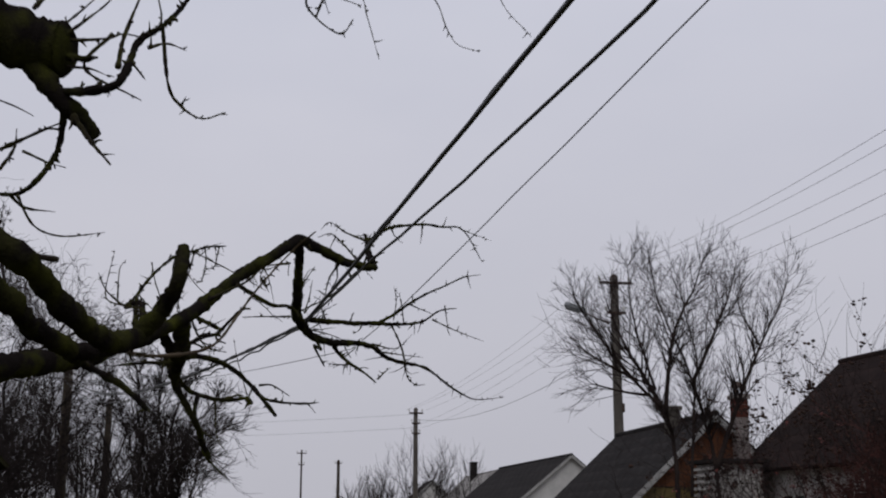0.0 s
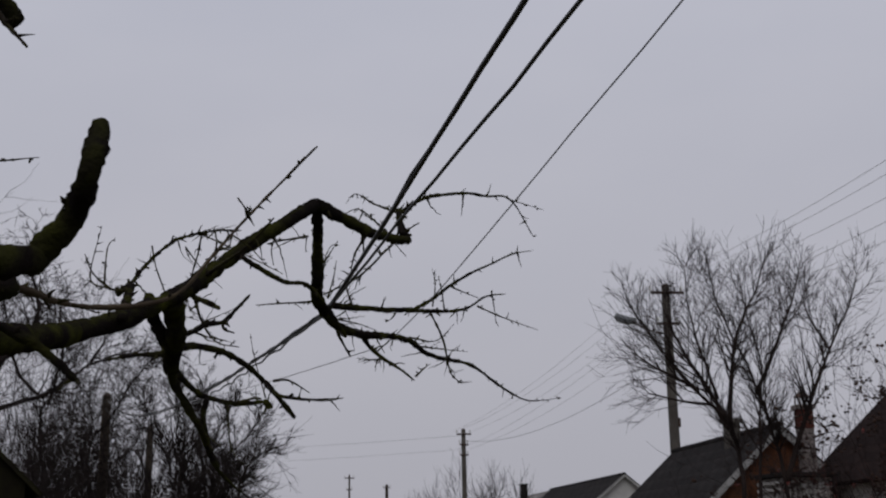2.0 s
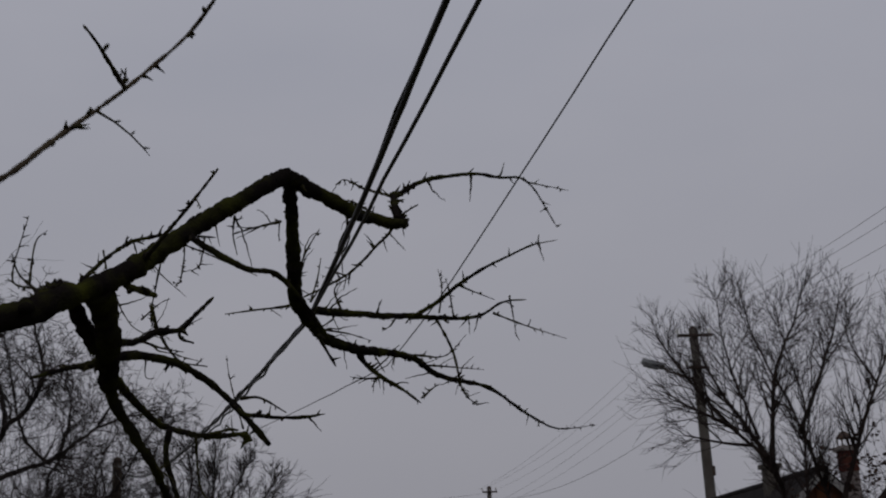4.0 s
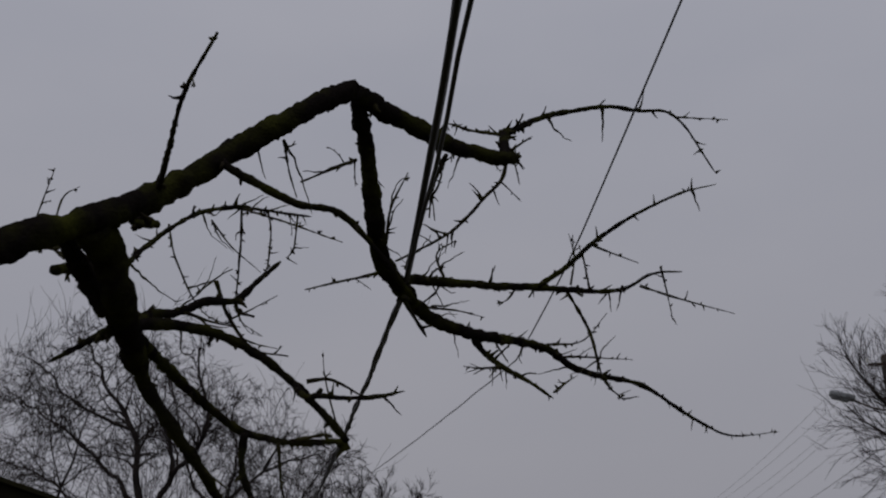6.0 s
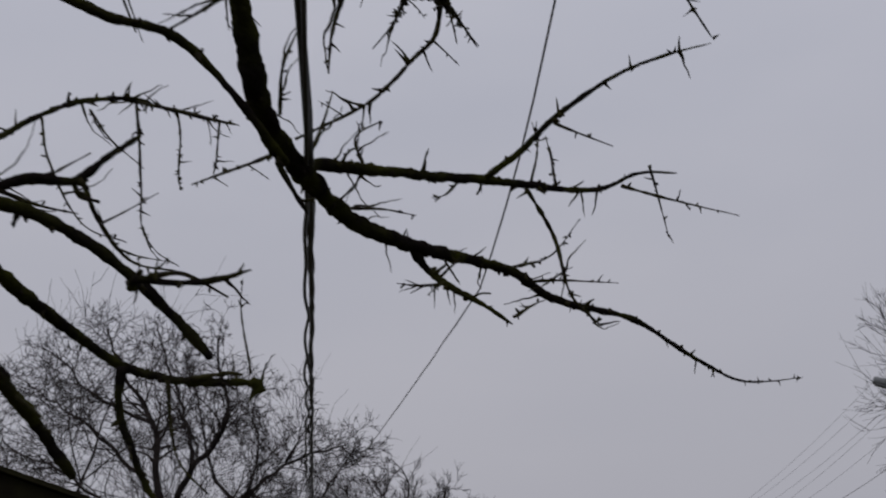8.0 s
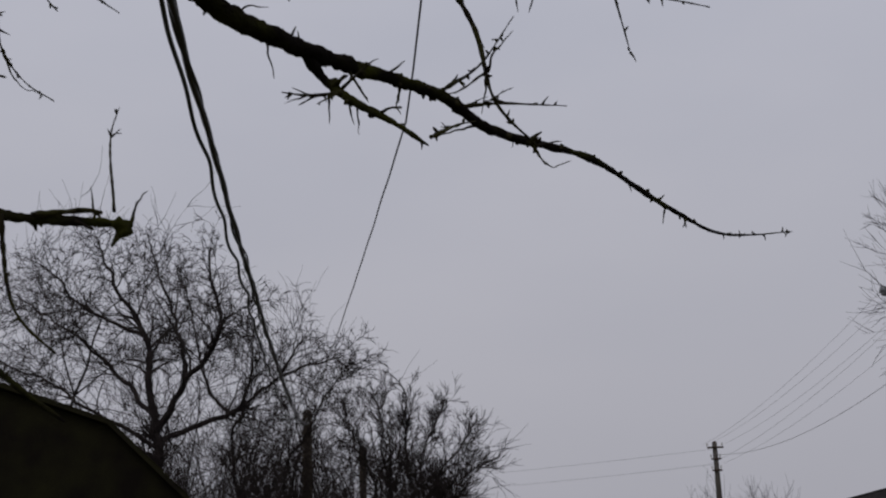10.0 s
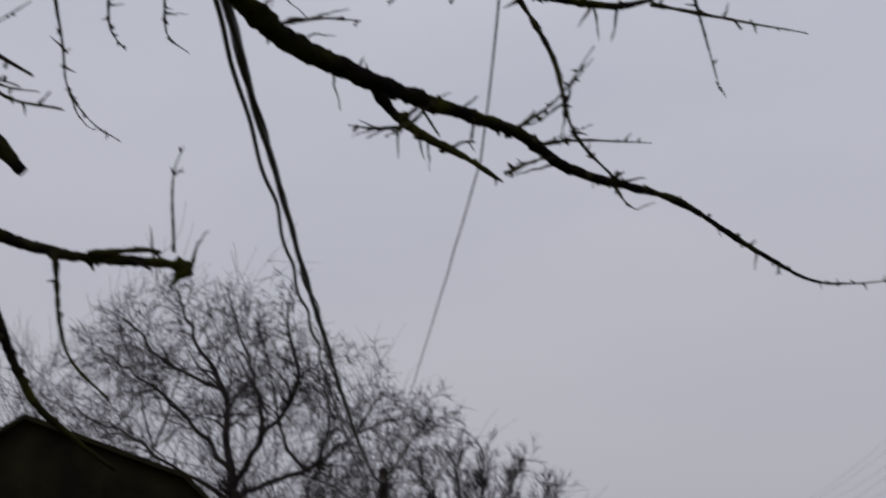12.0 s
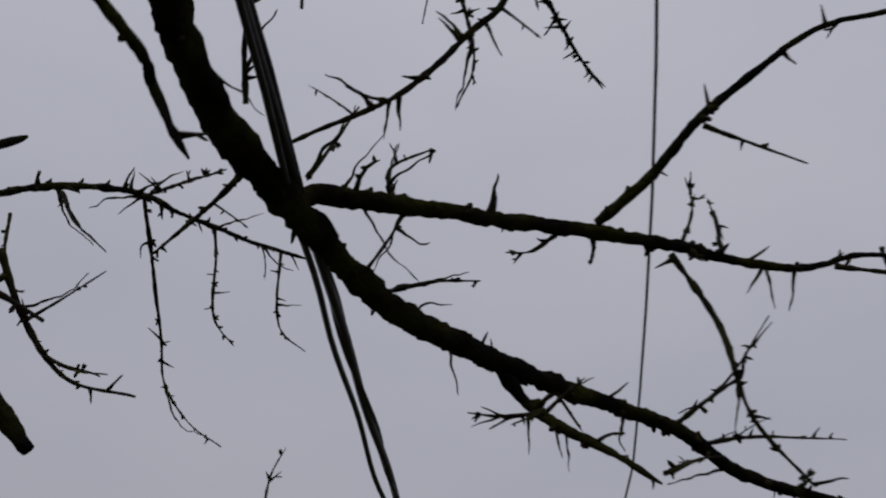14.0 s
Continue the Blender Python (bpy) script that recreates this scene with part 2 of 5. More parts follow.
def spurs_along(verts, faces, line, radii, density, r):
    """Thorns with thick feet, knobby bud clusters and thin whips with buds, along a limb."""
    length = sum((b - a).length for a, b in zip(line, line[1:]))
    ends = []
    for _ in range(int(length * density * 11)):
        if verts:
            ends.append((len(verts), len(faces)))
        i = r.randrange(1, len(line) - 1)
        d = (line[i + 1] - line[i - 1]).normalized()
        o = Matrix.Rotation(r.uniform(0, 6.283), 3, d) @ d.orthogonal().normalized()
        way = (o + d * r.uniform(-0.1, 0.8)).normalized()
        foot = line[i] + o * radii[i] * 0.6
        w = min(0.008, max(0.0036, radii[i] * 0.65))
        bend = Vector((r.uniform(-1, 1), r.uniform(-1, 1), r.uniform(-1, 1)))
        kind = r.random()
        if kind < 0.55:
            w *= 1.25 if radii[i] > 0.01 and r.random() < 0.35 else 1.0
            long = min(1.0, 0.05 / max(0.01, radii[i])) * r.choice((0.014, 0.019, 0.025, 0.032, 0.044)) * r.uniform(0.85, 1.2)
            mid = foot + way * long * 0.5 + bend * long * 0.07
            tube(verts, faces, [foot, mid, foot + way * long * 0.85, foot + way * long], [w * 1.5, w * 0.72, w * 0.42, w * 0.12], 5)
            if r.random() < 0.4:
                w2 = (way + o.cross(d) * r.choice((-1, 1)) * 0.9).normalized()
                tube(verts, faces, [mid, mid + w2 * long * 0.4, mid + w2 * long * 0.55], [w * 0.7, w * 0.55, w * 0.1], 4)
        elif kind < 0.96:
            long = r.uniform(0.01, 0.022)
            for _k in range(r.randint(1, 3)):
                w2 = (way + Vector((r.gauss(0, 0.5), r.gauss(0, 0.5), r.gauss(0, 0.5)))).normalized()
                tube(verts, faces, [foot, foot + w2 * long * 0.6, foot + w2 * long], [w * 0.9, w * 1.1, w * 0.3], 5)
        else:
            long = r.uniform(0.06, 0.13)
            pts = [foot + way * long * u + bend * long * 0.25 * u * u - Vector((0, 0, 0.2 * long * u * u)) for u in (0, 0.3, 0.6, 0.85, 1)]
            tube(verts, faces, pts, [w * 0.9, w * 0.6, w * 0.5, w * 0.45, w * 0.1], 5)
            for k in (1, 2, 3):
                w2 = (way + Vector((r.gauss(0, 0.8), r.gauss(0, 0.8), r.gauss(0, 0.8)))).normalized()
                tube(verts, faces, [pts[k], pts[k] + w2 * 0.008, pts[k] + w2 * 0.014], [w * 0.55, w * 0.6, w * 0.1], 4)
    ends.append((len(verts), len(faces)))
    return ends


single_spurs = []


def limb(name, r0, r1, density, points, power=1.0):
    """One limb of the fruit tree, with its own spurs under it."""
    thick = r0 > 0.012
    line = spline(points, 0.011 if thick else 0.012)
    n = len(line)
    for i in range(1, n - 1):
        q = line[i]
        w = 0.1 * (r0 + (r1 - r0) * i / n) + 0.0012
        line[i] = q + Vector((noise.noise(q * 9), noise.noise(q * 9 + Vector((7, 3, 1))), noise.noise(q * 9 + Vector((2, 8, 5))))) * w
    radii = []
    for i, q in enumerate(line):
        u = i / (n - 1)
        radii.append((r0 + (r1 - r0) * u ** power) * (1 + 0.2 * noise.noise(q * 14) + (0.14 * noise.noise(q * 33) if thick else 0.45 * noise.noise(q * 42))))
    verts, faces = [], []
    if thick:
        for k, w in enumerate((0.8, 0.97) if r1 > 0.01 else (0.35, 0.62, 0.8, 0.91, 0.97)):
            radii[-1 - k] *= w
    tube(verts, faces, line, radii, 14 if thick else 7, 0.32 if thick else 0.18)
    here = Vector(fruit_tree.location)
    ob = raw_part(name, [v - here for v in verts], faces, M_PALESHOOT if "pale" in name else (M_BARK if thick else M_SPUR), fruit_tree)
    sv, sf = [], []
    ends = spurs_along(sv, sf, line, radii, density, rng)
    if max(q[1] for q in points) > 8.2 and len(single_spurs) < 330:
        v0 = f0 = 0
        for v1, f1 in ends:
            single_spurs.append(raw_part("spur", [v - here for v in sv[v0:v1]], [tuple(k - v0 for k in f) for f in sf[f0:f1]], M_SPUR, ob))
            v0, f0 = v1, f1
    elif sv:
        tagged(raw_part("spur_growth", [v - here for v in sv], sf, M_SPUR, ob), kind="stuff")
    return ob


trunk_line = spline([(-2.85, 4.0, 0), (-2.9, 4.02, 0.6), (-2.82, 4.05, 1.3), (-2.75, 4.0, 2.0)], 0.06)
tv, tf = [], []
tube(tv, tf, trunk_line, [0.25 - 0.07 * i / len(trunk_line) + 0.14 * math.exp(-i / 2.5) for i in range(len(trunk_line))], 20, 0.12)
raw_part("trunk", [v - Vector((-2.85, 4.0, 0)) for v in tv], tf, M_BARK, fruit_tree)
limb("main_limb", 0.07, 0.033, 0.8, [(-2.750, 4.300, 2.000), (-2.550, 4.900, 2.100), (-1.967, 5.244, 2.272), (-1.783, 5.866, 2.403), (-1.798, 6.317, 2.515), (-1.694, 6.486, 2.586), (-1.580, 6.600, 2.665), (-1.480, 6.760, 2.765), (-1.390, 6.930, 2.890), (-1.270, 7.060, 3.035), (-1.130, 7.130, 3.150), (-1.000, 7.200, 3.255), (-0.910, 7.320, 3.360)])
limb("stub_limb", 0.036, 0.026, 1.1, [(-0.910, 7.370, 3.364), (-0.829, 7.531, 3.351), (-0.676, 7.697, 3.298), (-0.564, 7.825, 3.295), (-0.456, 7.889, 3.285)])
limb("down_limb", 0.027, 0.037, 0.8, [(-0.918, 7.380, 3.370), (-0.933, 7.522, 3.297), (-0.951, 7.644, 3.227), (-0.968, 7.742, 3.140), (-0.981, 7.839, 3.049), (-1.008, 8.040, 2.995), (-0.987, 8.254, 2.951)])
limb("lower_limb", 0.032, 0.0015, 1.7, [(-0.987, 8.254, 2.951), (-0.998, 8.507, 2.965), (-0.957, 8.655, 2.934), (-0.888, 8.802, 2.925), (-0.820, 8.995, 2.941), (-0.745, 9.215, 2.972), (-0.660, 9.400, 2.995), (-0.563, 9.550, 2.985), (-0.470, 9.680, 2.925), (-0.345, 9.800, 2.895), (-0.150, 9.992, 2.873), (0.090, 10.150, 2.715), (0.282, 10.367, 2.648), (0.547, 10.589, 2.690)], 1.05)
limb("side_limb", 0.017, 0.007, 2.4, [(-0.850, 8.930, 2.950), (-0.808, 9.028, 2.873), (-0.709, 9.035, 2.785), (-0.605, 9.060, 2.719), (-0.509, 9.083, 2.643)])
limb("right_limb", 0.021, 0.004, 1.3, [(-0.985, 8.270, 2.965), (-0.954, 8.309, 3.001), (-0.846, 8.382, 3.004), (-0.740, 8.473, 3.012), (-0.629, 8.562, 3.018), (-0.516, 8.667, 3.037), (-0.398, 8.773, 3.047), (-0.284, 8.923, 3.072), (-0.159, 9.090, 3.122), (-0.027, 9.260, 3.234), (0.114, 9.431, 3.287)])
limb("twig", 0.0126, 0.003, 1.0, [(-0.490, 8.632, 3.028), (-0.359, 8.597, 3.092), (-0.242, 8.550, 3.167), (-0.118, 8.533, 3.235), (0.012, 8.518, 3.287), (0.145, 8.609, 3.369), (0.285, 8.627, 3.397)])
limb("twig", 0.007, 0.0015, 1.4, [(-0.085, 9.150, 3.148), (0.076, 9.123, 3.064), (0.318, 9.130, 2.970)])
limb("twig", 0.0056, 0.0015, 2, [(0.014, 9.322, 3.284), (0.030, 9.500, 3.206), (0.042, 9.748, 3.144)])
limb("twig", 0.0084, 0.003, 1.6, [(-0.390, 8.835, 3.053), (-0.309, 8.867, 2.874), (-0.268, 8.887, 2.668), (-0.207, 9.167, 2.632)])
limb("twig", 0.007, 0.0015, 1.6, [(-0.570, 9.530, 3.010), (-0.372, 9.200, 2.926), (-0.242, 9.100, 3.019)])
limb("twig", 0.007, 0.0015, 2.4, [(-0.503, 9.550, 2.947), (-0.371, 9.500, 2.921), (-0.162, 9.550, 2.902)])
limb("twig", 0.007, 0.0015, 4, [(-0.706, 8.900, 2.763), (-0.793, 8.880, 2.757), (-0.869, 8.850, 2.766)])
limb("twig", 0.007, 0.0015, 2.4, [(-0.506, 9.100, 2.675), (-0.449, 9.200, 2.743), (-0.413, 9.300, 2.789)])
limb("knob", 0.022, 0.016, 3, [(-0.502, 7.980, 3.346), (-0.529, 8.100, 3.453), (-0.540, 8.250, 3.580)])
limb("twig", 0.014, 0.003, 1.5, [(-0.536, 8.220, 3.551), (-0.388, 8.411, 3.700), (-0.155, 8.474, 3.742), (-0.014, 8.550, 3.741), (0.149, 8.681, 3.751), (0.298, 8.891, 3.556)])
limb("twig", 0.0042, 0.0015, 1.5, [(0.149, 8.681, 3.751), (0.355, 8.500, 3.625)])
limb("twig", 0.0084, 0.0015, 2.5, [(-0.549, 8.250, 3.562), (-0.703, 8.350, 3.650), (-0.836, 8.500, 3.765), (-0.912, 8.600, 3.734)])
limb("twig", 0.0112, 0.0045, 1.2, [(-0.460, 7.880, 3.285), (-0.489, 8.020, 3.340), (-0.537, 8.259, 3.463), (-0.575, 8.318, 3.398), (-0.643, 8.307, 3.328), (-0.706, 8.297, 3.255), (-0.774, 8.281, 3.187), (-0.849, 8.253, 3.134), (-0.926, 8.219, 3.087), (-1.000, 8.200, 3.050)])
limb("twig", 0.0084, 0.003, 2.5, [(-0.698, 7.800, 3.300), (-0.772, 7.900, 3.224), (-0.802, 7.950, 3.118)])
limb("hook_limb", 0.015, 0.006, 0.8, [(-1.270, 7.060, 3.035), (-1.217, 7.043, 2.986), (-1.052, 7.155, 2.900), (-0.940, 7.327, 2.903), (-0.787, 7.562, 2.693), (-0.843, 7.684, 2.726), (-0.786, 7.691, 2.618), (-0.774, 7.714, 2.591)])
limb("hanging_limb", 0.058, 0.036, 0.7, [(-1.510, 6.728, 2.725), (-1.541, 6.905, 2.703), (-1.550, 6.984, 2.617), (-1.615, 7.186, 2.553), (-1.697, 7.445, 2.492)])
limb("hanging_limb", 0.025, 0.015, 0.9, [(-1.660, 7.380, 2.510), (-1.690, 7.470, 2.460), (-1.649, 7.562, 2.355), (-1.577, 7.695, 2.198), (-1.587, 7.860, 2.130), (-1.551, 7.980, 2.016)])
limb("hanging_limb", 0.03, 0.03, 0.5, [(-1.636, 6.800, 2.762), (-1.655, 6.950, 2.682), (-1.605, 7.050, 2.562)])
limb("cut_limb", 0.016, 0.011, 0.8, [(-1.440, 6.830, 2.840), (-1.443, 6.859, 2.775), (-1.351, 6.745, 2.719), (-1.258, 6.632, 2.662)])
limb("bent_limb", 0.026, 0.014, 0.9, [(-1.615, 7.186, 2.553), (-1.820, 7.787, 2.646), (-1.882, 8.219, 2.625), (-1.890, 8.531, 2.584), (-1.847, 8.753, 2.534), (-1.699, 8.855, 2.496), (-1.586, 8.956, 2.502), (-1.502, 9.166, 2.539)])
limb("twig", 0.0168, 0.006, 1.2, [(-1.777, 8.611, 2.496), (-1.805, 8.650, 2.383), (-1.792, 8.700, 2.269), (-1.752, 8.800, 2.099), (-1.701, 8.900, 2.012), (-1.596, 9.000, 1.910)])
limb("twig", 0.0084, 0.003, 1.2, [(-1.677, 8.750, 2.472), (-1.674, 8.800, 2.277), (-1.653, 8.850, 2.178), (-1.605, 8.950, 2.100)])
limb("twig", 0.0056, 0.0015, 0.6, [(-1.494, 9.050, 2.548), (-1.606, 9.200, 2.849), (-1.667, 9.350, 3.032)])
limb("twig", 0.0098, 0.0075, 1, [(-1.644, 8.850, 2.495), (-1.556, 8.980, 2.537), (-1.516, 9.020, 2.537)])
limb("knob", 0.02, 0.024, 4, [(-1.497, 9.060, 2.520), (-1.480, 9.080, 2.503), (-1.473, 9.090, 2.478)])
limb("arched_limb", 0.02, 0.013, 0.5, [(-1.600, 7.180, 2.560), (-1.571, 7.348, 2.612), (-1.482, 7.437, 2.611), (-1.406, 7.547, 2.592), (-1.324, 7.641, 2.540), (-1.250, 7.731, 2.467), (-1.180, 7.818, 2.383), (-1.103, 7.878, 2.285)])
limb("twig", 0.0126, 0.006, 1.0, [(-1.250, 7.731, 2.467), (-1.140, 7.500, 2.370), (-1.029, 7.337, 2.327), (-0.954, 7.374, 2.322), (-0.862, 7.370, 2.318), (-0.765, 7.343, 2.322)])
limb("short_limb", 0.021, 0.009, 1.6, [(-1.600, 7.200, 2.560), (-1.697, 7.506, 2.701), (-1.630, 7.593, 2.729), (-1.573, 7.692, 2.791), (-1.509, 7.804, 2.822), (-1.443, 7.864, 2.907), (-1.386, 7.946, 3.006)])
limb("twig", 0.01, 0.005, 1.5, [(-1.509, 7.804, 2.822), (-1.505, 7.830, 2.785), (-1.450, 7.850, 2.765)])
limb("twig", 0.0168, 0.006, 1, [(-1.620, 7.100, 2.529), (-1.859, 7.350, 2.569), (-2.091, 7.550, 2.578)])
limb("arching_twig", 0.02, 0.006, 2.4, [(-1.640, 6.400, 2.577), (-1.915, 7.400, 2.956), (-2.166, 7.966, 3.034), (-2.161, 8.142, 3.120), (-2.120, 8.309, 3.277), (-2.062, 8.436, 3.405), (-1.999, 8.570, 3.512), (-1.936, 8.678, 3.567), (-1.892, 8.805, 3.619), (-1.895, 8.975, 3.670), (-1.882, 9.125, 3.717), (-1.861, 9.308, 3.771), (-1.785, 9.525, 3.823)])
limb("twig", 0.007, 0.00225, 1.8, [(-1.892, 8.805, 3.619), (-1.965, 8.980, 3.502), (-2.060, 9.187, 3.384), (-2.114, 9.307, 3.299), (-2.149, 9.500, 3.260), (-2.084, 9.598, 3.211)])
limb("twig", 0.0056, 0.00225, 1.8, [(-1.882, 9.125, 3.717), (-1.875, 9.150, 3.608), (-1.926, 9.250, 3.472), (-2.052, 9.535, 3.548)])
limb("twig", 0.0056, 0.00225, 1.8, [(-1.824, 9.410, 3.789), (-1.875, 9.500, 3.648), (-1.977, 9.700, 3.672), (-1.980, 9.855, 3.683)])
limb("twig", 0.0056, 0.00225, 1.6, [(-2.164, 8.600, 3.485), (-2.116, 8.600, 3.296), (-2.027, 8.700, 3.082), (-1.894, 8.800, 3.025)])
limb("twig", 0.007, 0.0015, 1.5, [(-1.888, 7.300, 2.903), (-2.042, 7.400, 2.944), (-2.173, 7.500, 3.032), (-2.160, 7.600, 3.346)])
limb("upright_shoot", 0.0105, 0.004, 0.9, [(-1.400, 6.910, 2.880), (-1.251, 6.659, 2.884), (-1.068, 6.352, 2.888), (-0.939, 6.245, 2.980)])
limb("mossy_limb", 0.045, 0.03, 0.3, [(-2.700, 3.800, 1.950), (-2.100, 3.100, 2.500), (-1.365, 2.800, 2.404), (-1.056, 2.750, 2.247), (-1.016, 2.880, 2.209), (-0.995, 3.100, 2.145), (-0.971, 3.400, 2.113), (-0.939, 3.620, 2.155)])
limb("cut_limb", 0.03, 0.021, 0.6, [(-0.941, 3.625, 2.166), (-0.861, 3.600, 2.245), (-0.803, 3.517, 2.317), (-0.800, 3.561, 2.429)])
limb("side_limb", 0.04, 0.03, 0.3, [(-2.700, 3.800, 1.950), (-2.000, 3.200, 2.200), (-1.373, 3.000, 2.309), (-1.218, 3.200, 2.216), (-1.204, 3.450, 2.159), (-1.183, 3.800, 2.139), (-1.094, 3.900, 2.166)])
limb("cut_limb", 0.02, 0.009, 0.8, [(-1.195, 3.750, 2.126), (-1.221, 4.022, 2.125), (-1.112, 4.100, 2.063), (-1.022, 4.163, 1.976)])
limb("high_limb", 0.16, 0.116, 0.2, [(-2.750, 4.000, 2.000), (-2.400, 4.000, 2.900), (-1.965, 4.000, 3.477), (-1.772, 4.200, 3.455), (-1.587, 4.300, 3.409), (-1.465, 4.320, 3.394)])
limb("cut_limb", 0.05, 0.03, 1, [(-1.605, 4.300, 3.358), (-1.472, 4.300, 3.185), (-1.408, 4.350, 3.134), (-1.351, 4.400, 3.059)])
limb("twig", 0.012, 0.004, 1.4, [(-1.413, 4.300, 3.116), (-1.326, 4.250, 2.998), (-1.218, 4.158, 2.877)])
limb("twig", 0.015, 0.005, 1.4, [(-1.464, 4.350, 3.157), (-1.501, 4.400, 3.001), (-1.579, 4.400, 2.876), (-1.693, 4.450, 2.844), (-1.840, 4.400, 2.864)])
limb("twig", 0.018, 0.006, 2, [(-1.474, 4.300, 3.208), (-1.230, 4.200, 3.204), (-1.196, 4.350, 3.438), (-1.125, 4.450, 3.553), (-1.063, 4.600, 3.746), (-1.032, 4.800, 4.041)])
limb("twig", 0.0098, 0.00225, 0.9, [(-1.129, 4.450, 3.541), (-1.106, 4.500, 3.318), (-1.067, 4.544, 3.249), (-0.936, 4.350, 3.123), (-0.873, 4.513, 3.203)])
limb("twig", 0.0098, 0.003, 1.5, [(-1.722, 4.400, 3.012), (-1.595, 4.400, 3.075), (-1.461, 4.350, 3.111)])
limb("twig", 0.007, 0.0015, 0.8, [(-1.641, 4.400, 2.830), (-1.602, 4.500, 2.732), (-1.521, 4.600, 2.715), (-1.382, 4.700, 2.754)])
limb("twig", 0.0084, 0.00225, 1, [(-1.283, 4.300, 3.452), (-1.383, 4.300, 3.311), (-1.157, 4.300, 3.178)])
limb("pale_shoot", 0.0085, 0.003, 1.7, [(-1.094, 3.900, 2.166), (-1.044, 4.177, 2.176), (-0.922, 4.344, 2.211), (-0.850, 4.425, 2.263), (-0.795, 4.542, 2.388), (-0.727, 4.689, 2.543), (-0.619, 4.750, 2.690), (-0.514, 4.647, 2.745)])
limb("twig", 0.0056, 0.00225, 1, [(-0.727, 4.689, 2.543), (-0.655, 4.330, 2.458), (-0.685, 4.350, 2.500)])
limb("knob", 0.017, 0.012, 1.4, [(-1.888, 7.200, 2.784), (-1.999, 7.600, 2.939), (-2.078, 7.900, 3.080)])
limb("twig", 0.0084, 0.00225, 1.2, [(-2.093, 7.600, 2.982), (-2.227, 7.700, 3.095), (-2.317, 7.800, 3.236)])
limb("twig", 0.007, 0.0015, 1.2, [(-2.093, 7.500, 2.998), (-2.121, 7.600, 3.214), (-2.109, 7.700, 3.305)])
limb("cut_limb", 0.012, 0.008, 1, [(-1.050, 2.850, 2.242), (-1.001, 2.850, 2.237), (-0.948, 2.850, 2.231)])
limb("twig", 0.0084, 0.0015, 0.6, [(-1.469, 4.300, 3.447), (-1.365, 4.400, 3.604), (-1.306, 4.450, 3.713)])
limb("twig", 0.007, 0.0015, 0.6, [(-1.493, 4.300, 3.475), (-1.433, 4.400, 3.604), (-1.379, 4.500, 3.749)])
limb("twig", 0.0084, 0.00225, 1.6, [(-1.446, 4.300, 3.424), (-1.319, 4.350, 3.454), (-1.258, 4.350, 3.473), (-1.195, 4.400, 3.480)])
limb("twig", 0.0112, 0.003, 1.2, [(-1.242, 4.250, 3.292), (-1.235, 4.300, 3.452), (-1.200, 4.400, 3.689)])
limb("twig", 0.007, 0.0015, 0.8, [(-1.449, 4.300, 3.316), (-1.361, 4.300, 3.307), (-1.283, 4.300, 3.272)])
limb("cut_limb", 0.016, 0.01, 1.5, [(-1.452, 4.300, 3.358), (-1.379, 4.280, 3.341), (-1.320, 4.250, 3.333)])
limb("twig", 0.0084, 0.0015, 2, [(-1.162, 4.370, 3.422), (-1.097, 4.400, 3.452), (-1.017, 4.400, 3.423)])
limb("twig", 0.007, 0.0015, 1.4, [(-1.181, 4.370, 3.477), (-1.124, 4.400, 3.543), (-1.173, 4.500, 3.724)])
limb("twig", 0.0084, 0.0015, 0.8, [(-1.693, 4.450, 2.849), (-1.641, 4.500, 2.805), (-1.539, 4.550, 2.802)])
limb("twig", 0.0084, 0.0015, 1, [(-1.715, 4.400, 2.932), (-1.686, 4.450, 3.036), (-1.701, 4.500, 3.132)])
limb("twig", 0.0056, 0.0015, 0.5, [(-1.785, 4.400, 3.233), (-1.681, 4.400, 3.191), (-1.601, 4.400, 3.149)])
limb("twig", 0.007, 0.0015, 1.2, [(-1.633, 4.400, 3.006), (-1.531, 4.400, 2.960), (-1.460, 4.400, 2.939)])
limb("twig", 0.0112, 0.003, 0.8, [(-1.599, 4.300, 3.558), (-1.567, 4.350, 3.653), (-1.570, 4.400, 3.788)])
limb("twig", 0.007, 0.0015, 1.6, [(-0.609, 5.300, 3.975), (-0.562, 5.350, 4.096), (-0.400, 5.400, 4.074)])
limb("upper_limb", 0.06, 0.012, 0.8, [(-2.420, 4.000, 2.850), (-2.200, 4.100, 3.800), (-1.600, 4.400, 4.600), (-0.800, 5.500, 5.100), (0.300, 6.300, 5.300)])
limb("twig", 0.0112, 0.003, 2.2, [(-1.300, 4.900, 4.750), (-0.711, 5.200, 4.186), (-0.650, 5.300, 4.014), (-0.498, 5.300, 3.882), (-0.436, 5.350, 3.977)])
limb("twig", 0.0084, 0.0015, 1.6, [(-0.750, 5.500, 5.100), (-0.438, 5.500, 4.273), (-0.378, 5.500, 4.059), (-0.315, 5.469, 3.820)])
limb("twig", 0.0084, 0.0015, 1.2, [(0.200, 6.200, 5.270), (-0.062, 6.300, 4.697), (-0.013, 6.300, 4.452), (0.067, 6.250, 4.240), (0.202, 6.200, 4.162)])
limb("twig", 0.007, 0.0015, 0.8, [(0.300, 6.300, 5.300), (0.307, 6.200, 4.544), (0.494, 6.200, 4.250)])
limb("twig", 0.007, 0.00225, 2.2, [(-0.846, 8.420, 3.022), (-0.884, 8.450, 3.151), (-0.811, 8.500, 3.221)])
limb("twig", 0.0056, 0.00225, 1.5, [(-0.984, 8.300, 3.048), (-0.955, 8.350, 3.188), (-0.946, 8.400, 3.305)])
